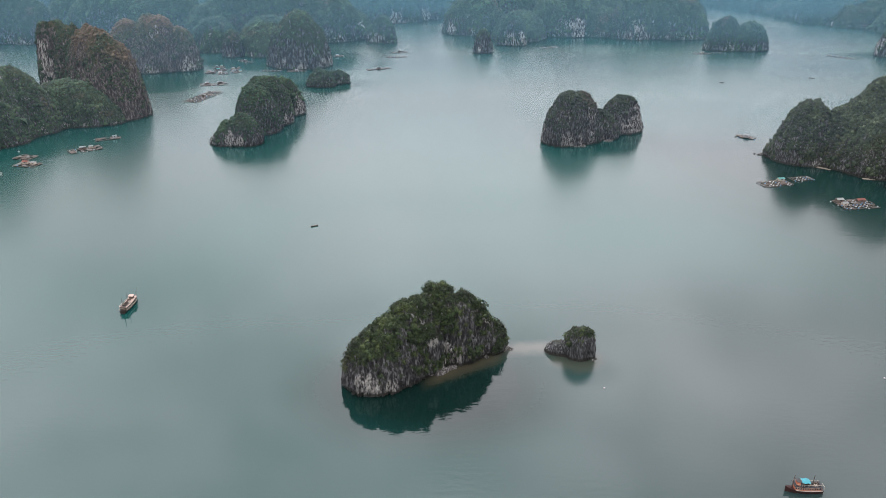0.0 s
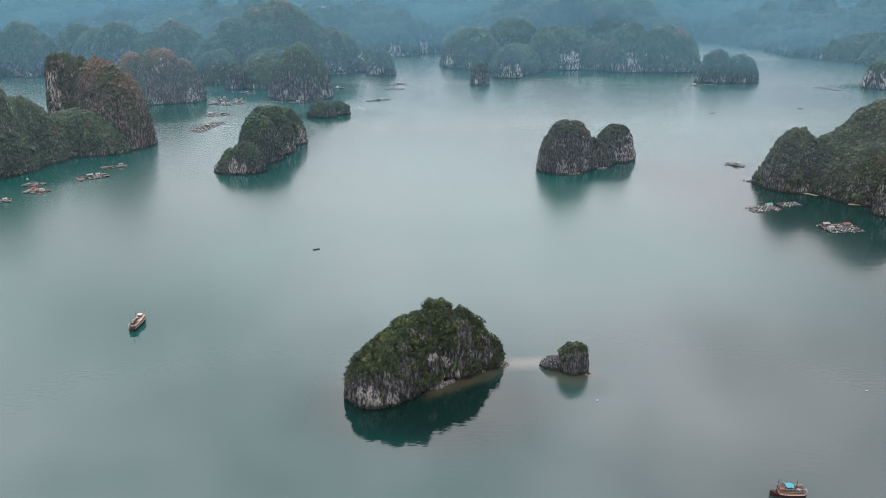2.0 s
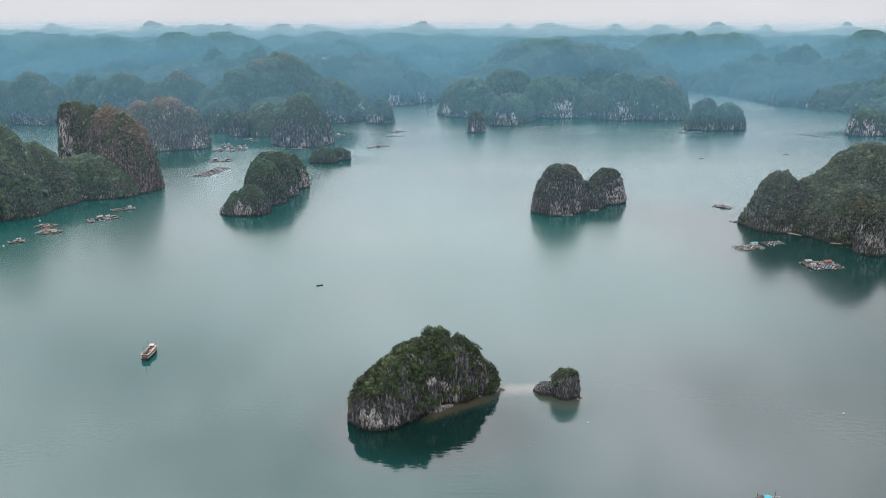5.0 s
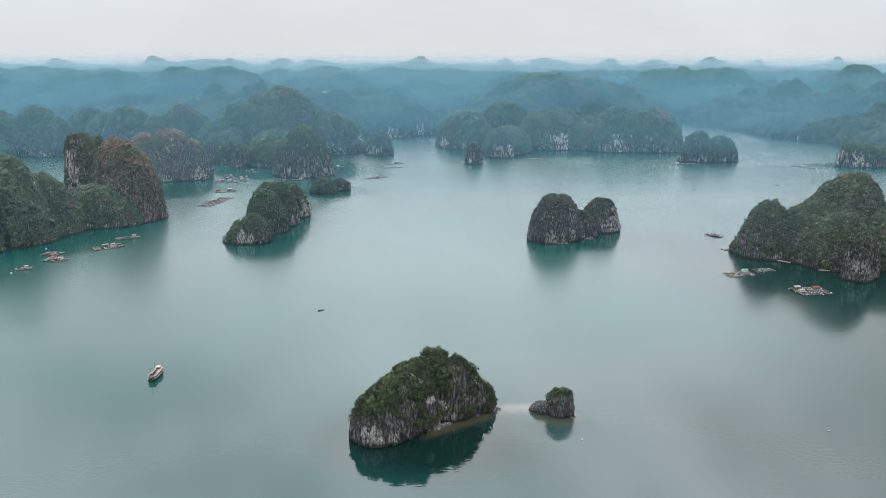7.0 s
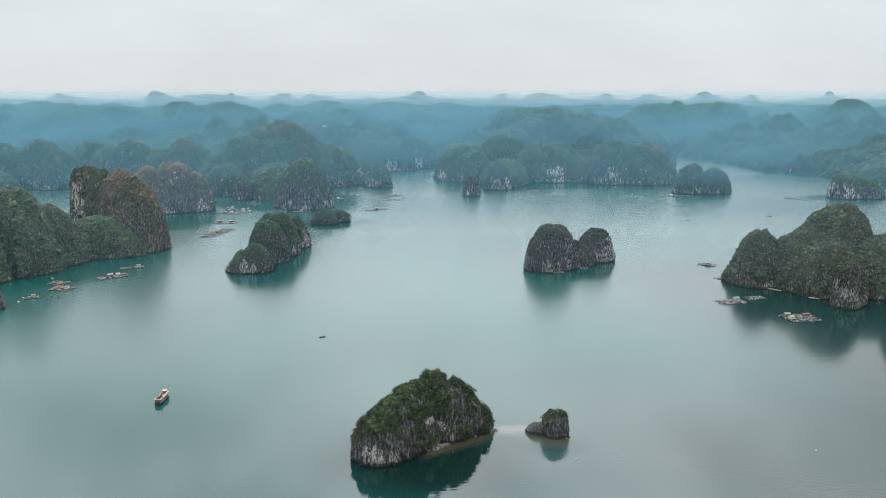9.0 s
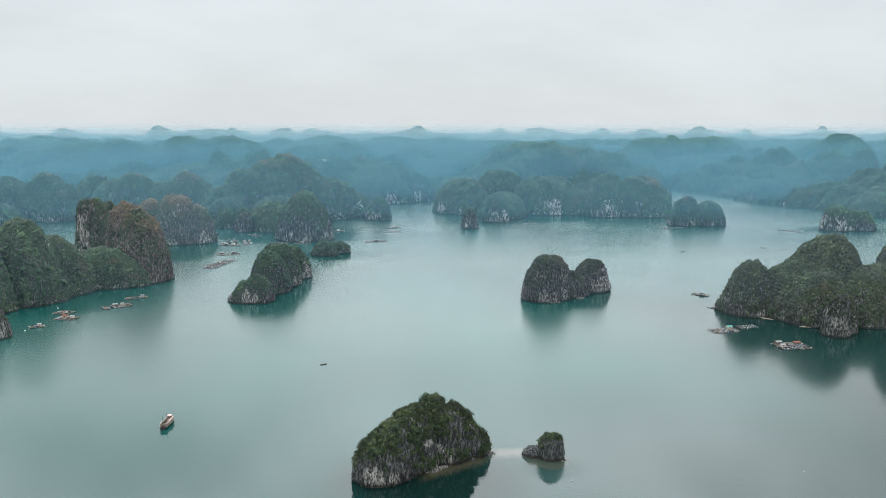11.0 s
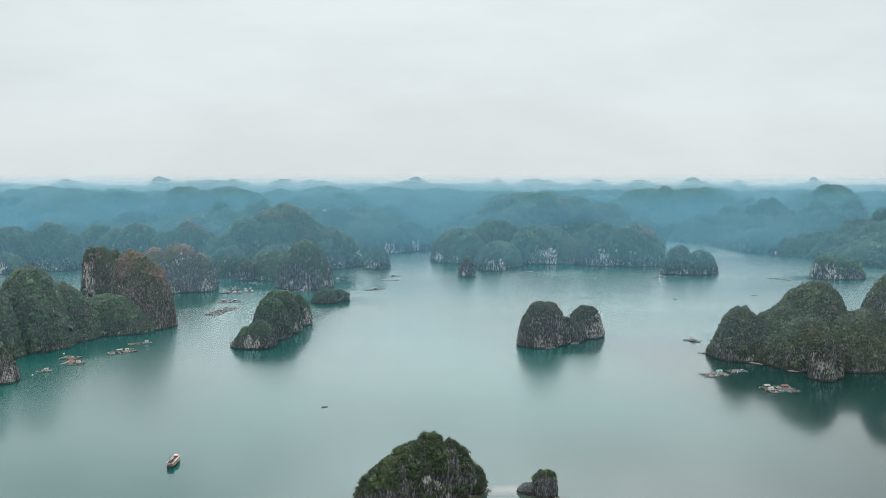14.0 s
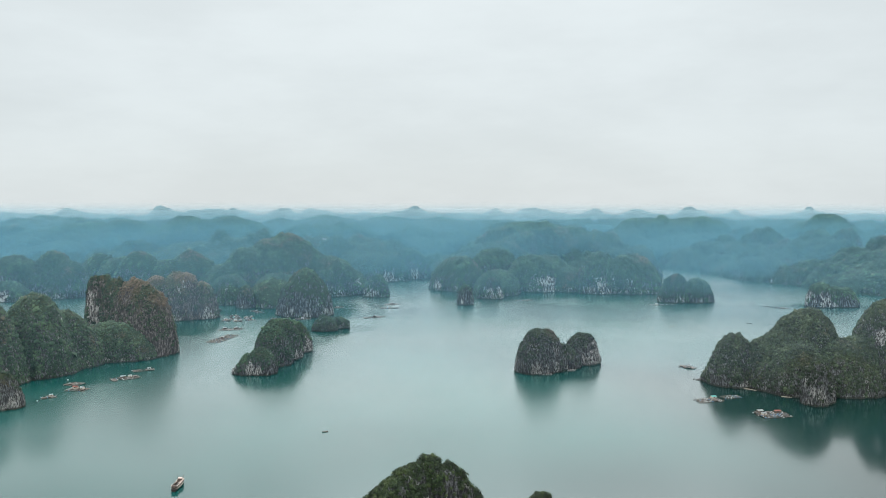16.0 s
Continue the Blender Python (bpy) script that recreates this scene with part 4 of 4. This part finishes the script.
def hut_parts(farm, x, y, w, d, h, roof_mat, wall_mat, turn=0.0):
    """A floating hut: plank walls with a doorway and window, and a pitched tin roof."""
    hut = new("hut")
    hut.parent = farm
    hut.matrix_basis = pose(x, y, 0.75, 0, 0, turn)
    bm = bmesh.new()
    for s in (-1, 1):
        box(bm, (w, 0.1, h), (0, s * d / 2, h / 2))
    box(bm, (0.1, d, h), (w / 2, 0, h / 2))
    for s in (-1, 1):
        box(bm, (0.1, d * 0.33, h), (-w / 2, s * d * 0.335, h / 2))
    box(bm, (0.1, d * 0.34, h * 0.2), (-w / 2, 0, h * 0.9))
    part("wall", bm, wall_mat, hut)
    part("window", box(bmesh.new(), (w * 0.3, 0.06, h * 0.35), (0, -d / 2 - 0.06, h * 0.6)), glass, hut)
    for s in (-1, 1):
        bm = bmesh.new()
        n = 10
        cols = []
        for k in range(n + 1):
            xx = (k / n - 0.5) * (w + 0.8)
            b = 0.05 * (k % 2)
            cols.append([bm.verts.new((xx, s * (d / 2 + 0.5), h - 0.15 + b)), bm.verts.new((xx, 0, h + d * 0.22 + b))])
        for c0, c1 in zip(cols, cols[1:]):
            bm.faces.new((c0[0], c1[0], c1[1], c0[1]))
        bmesh.ops.solidify(bm, geom=bm.faces[:], thickness=0.05)
        part("roof", bm, roof_mat, hut)
    return hut


SHARED = {}


def piece(name, size, mat, parent, at, turn=0.0):
    """A beveled bar that shares its mesh with others of its size."""
    key = (name, tuple(round(s, 2) for s in size), mat.name)
    if key not in SHARED:
        me = bpy.data.meshes.new(name)
        bm = box(bmesh.new(), size, bevel=min(size) * 0.15)
        bm.to_mesh(me)
        bm.free()
        me.materials.append(mat)
        SHARED[key] = me
    ob = new(name, SHARED[key])
    ob.parent = parent
    ob.matrix_basis = pose(*at, 0, 0, turn)
    return ob


def barrel_mesh(mat):
    key = ("float", mat.name)
    if key not in SHARED:
        me = bpy.data.meshes.new("float")
        bm = bmesh.new()
        for a, b, r0, r1 in ((-0.55, -0.42, 0.27, 0.36), (-0.42, 0.42, 0.36, 0.36), (0.42, 0.55, 0.36, 0.27)):
            rod(bm, (a, 0, 0), (b, 0, 0), r0, r1, 10)
        bm.to_mesh(me)
        bm.free()
        me.materials.append(mat)
        SHARED[key] = me
    return SHARED[key]


def fish_farm(label, x, y, turn, nx, ny, cell, huts=(), seed=1, missing=0.12, beam=0.7, covers=0.45):
    """A floating fish farm: a grid of timber walkways on barrels round net pens, with huts and gear."""
    r = random.Random(seed)
    farm = new("fish_farm")
    lx, ly = nx * cell, ny * cell
    for j in range(ny + 1):
        for i in range(nx):
            if r.random() > missing:
                piece("walkway", (cell * 0.98, beam * r.choice((0.8, 1.0, 1.2)), 0.22), TIMBER if r.random() < 0.7 else TIMBER_DARK, farm, ((i + 0.5) * cell - lx / 2, j * cell - ly / 2 + r.uniform(-0.12, 0.12), 0.5), r.uniform(-1.5, 1.5))
    for i in range(nx + 1):
        for j in range(ny):
            if r.random() > missing:
                piece("walkway", (beam * 0.8, cell * 0.98, 0.2), TIMBER if r.random() < 0.7 else TIMBER_DARK, farm, (i * cell - lx / 2 + r.uniform(-0.12, 0.12), (j + 0.5) * cell - ly / 2, 0.69), r.uniform(-1.5, 1.5))
    for i in range(nx + 1):
        for j in range(ny + 1):
            if r.random() < 0.55:
                ob = new("float", barrel_mesh(r.choice((PLASTIC_BLUE, TIMBER_DARK, FOAM_WHITE, TIMBER_DARK, TIMBER_DARK, NET))))
                ob.parent = farm
                ob.matrix_basis = pose(i * cell - lx / 2 + r.uniform(-0.6, 0.6), j * cell - ly / 2 + r.uniform(-0.4, 0.4), 0.12, 0, 0, r.choice((0, 90)))
    for i in range(nx):
        for j in range(ny):
            k = r.random()
            if k < covers:
                piece("net_cover", (cell * 0.86, cell * 0.86, 0.05), r.choice((NET, NET, TIMBER_DARK, TIMBER)), farm, ((i + 0.5) * cell - lx / 2, (j + 0.5) * cell - ly / 2, 0.86), r.uniform(-2, 2))
            elif k < 0.68:
                piece("crate", (1.1, 0.8, 0.6), r.choice((FOAM_WHITE, PLASTIC_BLUE, TIN_GREY)), farm, ((i + 0.2) * cell - lx / 2, j * cell - ly / 2, 0.92), r.uniform(0, 90))
    for hx, hy, w, d, roof_mat in huts:
        w, d = w * 0.8, d * 0.8
        piece("deck", (w + 2.2, d + 2.2, 0.16), TIMBER_DARK, farm, (hx, hy, 0.88))
        hut_parts(farm, hx, hy, w, d, 2.0, roof_mat, r.choice((TIMBER, CREAM, TIN_GREY)), r.choice((0, 90)) * 0)
    farm.matrix_world = pose(x, y, 0, 0, 0, turn)
    tagged(farm, label, "fish farm", "floating fish farms")
    return farm


fish_farm("floating fish farm, timber pens and teal-roofed hut", 265, 568, 12, 8, 4, 3.1, [(8, 4.6, 6.0, 4.0, TIN_TEAL)], 2, beam=0.6, covers=0.12)
fish_farm("narrow floating pens beside the teal-roofed hut", 291, 580, 14, 6, 3, 3.0, [], 4, beam=0.6, covers=0.1)
fish_farm("floating fish farm crowded with pens, pale hut and red roof", 305, 520, 8, 9, 6, 3.0, [(-9, 6.5, 6.0, 4.5, FOAM_WHITE), (-10, -1.5, 4.5, 3.5, TIN_GREY), (6, 3.5, 7, 4, TIN_RED)], 5, 0.12, 0.6, 0.15)
fish_farm("small floating hut with grey roof on a timber raft", 294, 710, -35, 4, 2, 4.5, [(1, 0, 6, 4.2, TIN_GREY)], 6)
fish_farm("long floating fish farm with huts and white floats", -327, 664, 38, 6, 3, 4.6, [(-2, 2, 6, 4, TIN_GREY), (5, 1, 4, 3.4, FOAM_WHITE)], 7)
fish_farm("floating net pens linked to the long farm", -322, 702, 30, 5, 2, 4.4, [(6, 0, 4, 3, TIN_GREY)], 8)
fish_farm("floating fish farm with huts and rust-red roofs", -356, 617, -10, 5, 3, 4.0, [(-3, 2, 6, 4.2, TIN_RED), (5, 1, 4.4, 3.6, FOAM_WHITE)], 9)
fish_farm("low timber raft of empty pens", -369, 639, -15, 4, 3, 4.2, [], 10)
fish_farm("weathered timber raft with a small shed", -370, 588, 30, 3, 2, 4.4, [(2, 0, 3.6, 3.0, TIN_GREY)], 11)
fish_farm("long strip of floating timber pens with one white hut", -286, 893, 76, 13, 4, 4.6, [(0, 0, 5, 4, FOAM_WHITE)], 12, 0.05, 0.8, 0.2)
fish_farm("floating pens with grey-roofed huts", -295, 968, 15, 7, 3, 4.8, [(-8, 3, 6, 4.4, TIN_GREY), (8, 2, 7, 4.4, TIN_GREY)], 13)
for k, (x, y) in enumerate(((-322, 1050), (-304, 1044), (-288, 1056), (-313, 1068), (-295, 1078), (-322, 1092))):
    fish_farm("floating house raft with pale tin roof in the farm village", x, y, 20 * k, 3, 3, 4.4, [(-3, 3, 6, 4.4, (TIN_GREY, FOAM_WHITE, TIN_GREY, TIN_TEAL)[k % 4]), (4, -3, 4, 3.6, (TIN_GREY, TIN_GREY, TIN_TEAL)[k % 3])], 20 + k)
for x, y, a, n in ((-242, 1066, -4, 6), (-205, 1062, -4, 5), (-296, 1142, -45, 7), (-91, 1080, 25, 7), (-72, 1184, 5, 6), (-70, 1232, 20, 5), (-165, 1192, 10, 4), (178, 1284, 20, 6), (415, 1222, 4, 5), (619, 1187, -50, 8), (440, 1228, 0, 3)):
    fish_farm("far row of low floating pens near the cliffs", x, y, a, n, 2, 5.0, [(0, 0, 5, 4, FOAM_WHITE)] if n in (4, 5, 7) else [], int(abs(x)) + n)

for x, y, size in ((72.2, 281.3, 0.45), (201.6, 289.4, 0.45), (-384.8, 657.4, 0.9), (-373.9, 574.5, 0.8)):
    buoy = new("buoy")
    bm = bmesh.new()
    bmesh.ops.create_uvsphere(bm, u_segments=12, v_segments=8, radius=size)
    for v in bm.verts:
        v.co.z *= 0.85
    part("ball", bm, FOAM_WHITE, buoy)
    part("eye_ring", rod(bmesh.new(), (0, 0, size * 0.8), (0, 0, size * 1.15), size * 0.2, size * 0.15, 8), TIMBER_DARK, buoy)
    buoy.location = (x, y, size * 0.3)
    tagged(buoy, "round white foam mooring buoy on the water", "buoy", "mooring buoys")


def boulder(label, x, y, sx, sy, sz, turn, seed, name="boulder"):
    """A broken, weathered block of limestone at the waterline."""
    bm = bmesh.new()
    bmesh.ops.create_icosphere(bm, subdivisions=4, radius=1.0)
    for v in bm.verts:
        p = Vector((v.co.x * sx, v.co.y * sy, v.co.z * sz))
        q = p * 0.45 + Vector((seed * 3.1, 0, 0))
        k = 1 + 0.35 * noise.noise(q) + 0.16 * noise.noise(q * 2.7) - 0.12 * abs(noise.noise(q * 5))
        v.co = Vector((p.x * k, p.y * k, p.z * k if p.z > 0 else p.z * 0.5))
    me = bpy.data.meshes.new(name)
    bm.to_mesh(me)
    bm.free()
    me.materials.append(BARE_ROCK)
    ob = new(name, me)
    ob.matrix_world = pose(x, y, 0, 0, 0, turn)
    return tagged(ob, label, "rock", "shore rocks")


boulder("flat grey limestone ledge at the island foot", -1.7, 293.6, 5.0, 2.4, 2.3, 24, 1)
boulder("flat grey limestone ledge at the island foot", 4.2, 297.4, 3.0, 1.5, 1.3, 30, 2)
for k, (x, y, s) in enumerate(((31.8, 315.5, 1.2), (33.4, 314.5, 0.8), (30.2, 313.2, 0.7), (71.5, 304.6, 0.7), (73.0, 306.0, 0.5), (12, 303.5, 0.9), (16.5, 306.0, 1.0), (21, 307.5, 1.1), (-19, 281, 0.8))):
    boulder("small fallen limestone block in the shallows", x, y, s * 1.3, s, s, 40 * k, 3 + k)
boulder("pale limestone ledge at the heart-shaped island foot", 126, 677, 8, 3, 2.2, 8, 20)
boulder("pale limestone ledge at the heart-shaped island foot", 158, 696, 5, 2.4, 1.6, 15, 21)


def beach(x, y, long, turn, seed):
    """A narrow strip of shell sand under the cliffs."""
    bm = bmesh.new()
    bmesh.ops.create_icosphere(bm, subdivisions=4, radius=1.0)
    for v in bm.verts:
        q = Vector((v.co.x * long * 0.3 + seed, v.co.y, 0))
        k = 1 + 0.35 * noise.noise(q)
        v.co = Vector((v.co.x * long, v.co.y * 1.5 * k, v.co.z * 0.55))
    me = bpy.data.meshes.new("beach")
    bm.to_mesh(me)
    bm.free()
    me.materials.append(SAND)
    ob = new("beach", me)
    ob.matrix_world = pose(x, y, 0, 0, 0, turn)
    tagged(ob, "narrow pale sand beach under the wooded cliffs", "beach", "beaches")


beach(322, 610.5, 8, -45, 1)
beach(347, 580, 6, -15, 2)
beach(396, 579, 8, 5, 3)
boulder("low dark rock shelf off the wooded island's point", 286, 651, 3.4, 1.6, 1.4, 20, 30)
boulder("low dark rock shelf off the wooded island's point", 281.5, 653.5, 1.5, 1.0, 0.9, 60, 31)
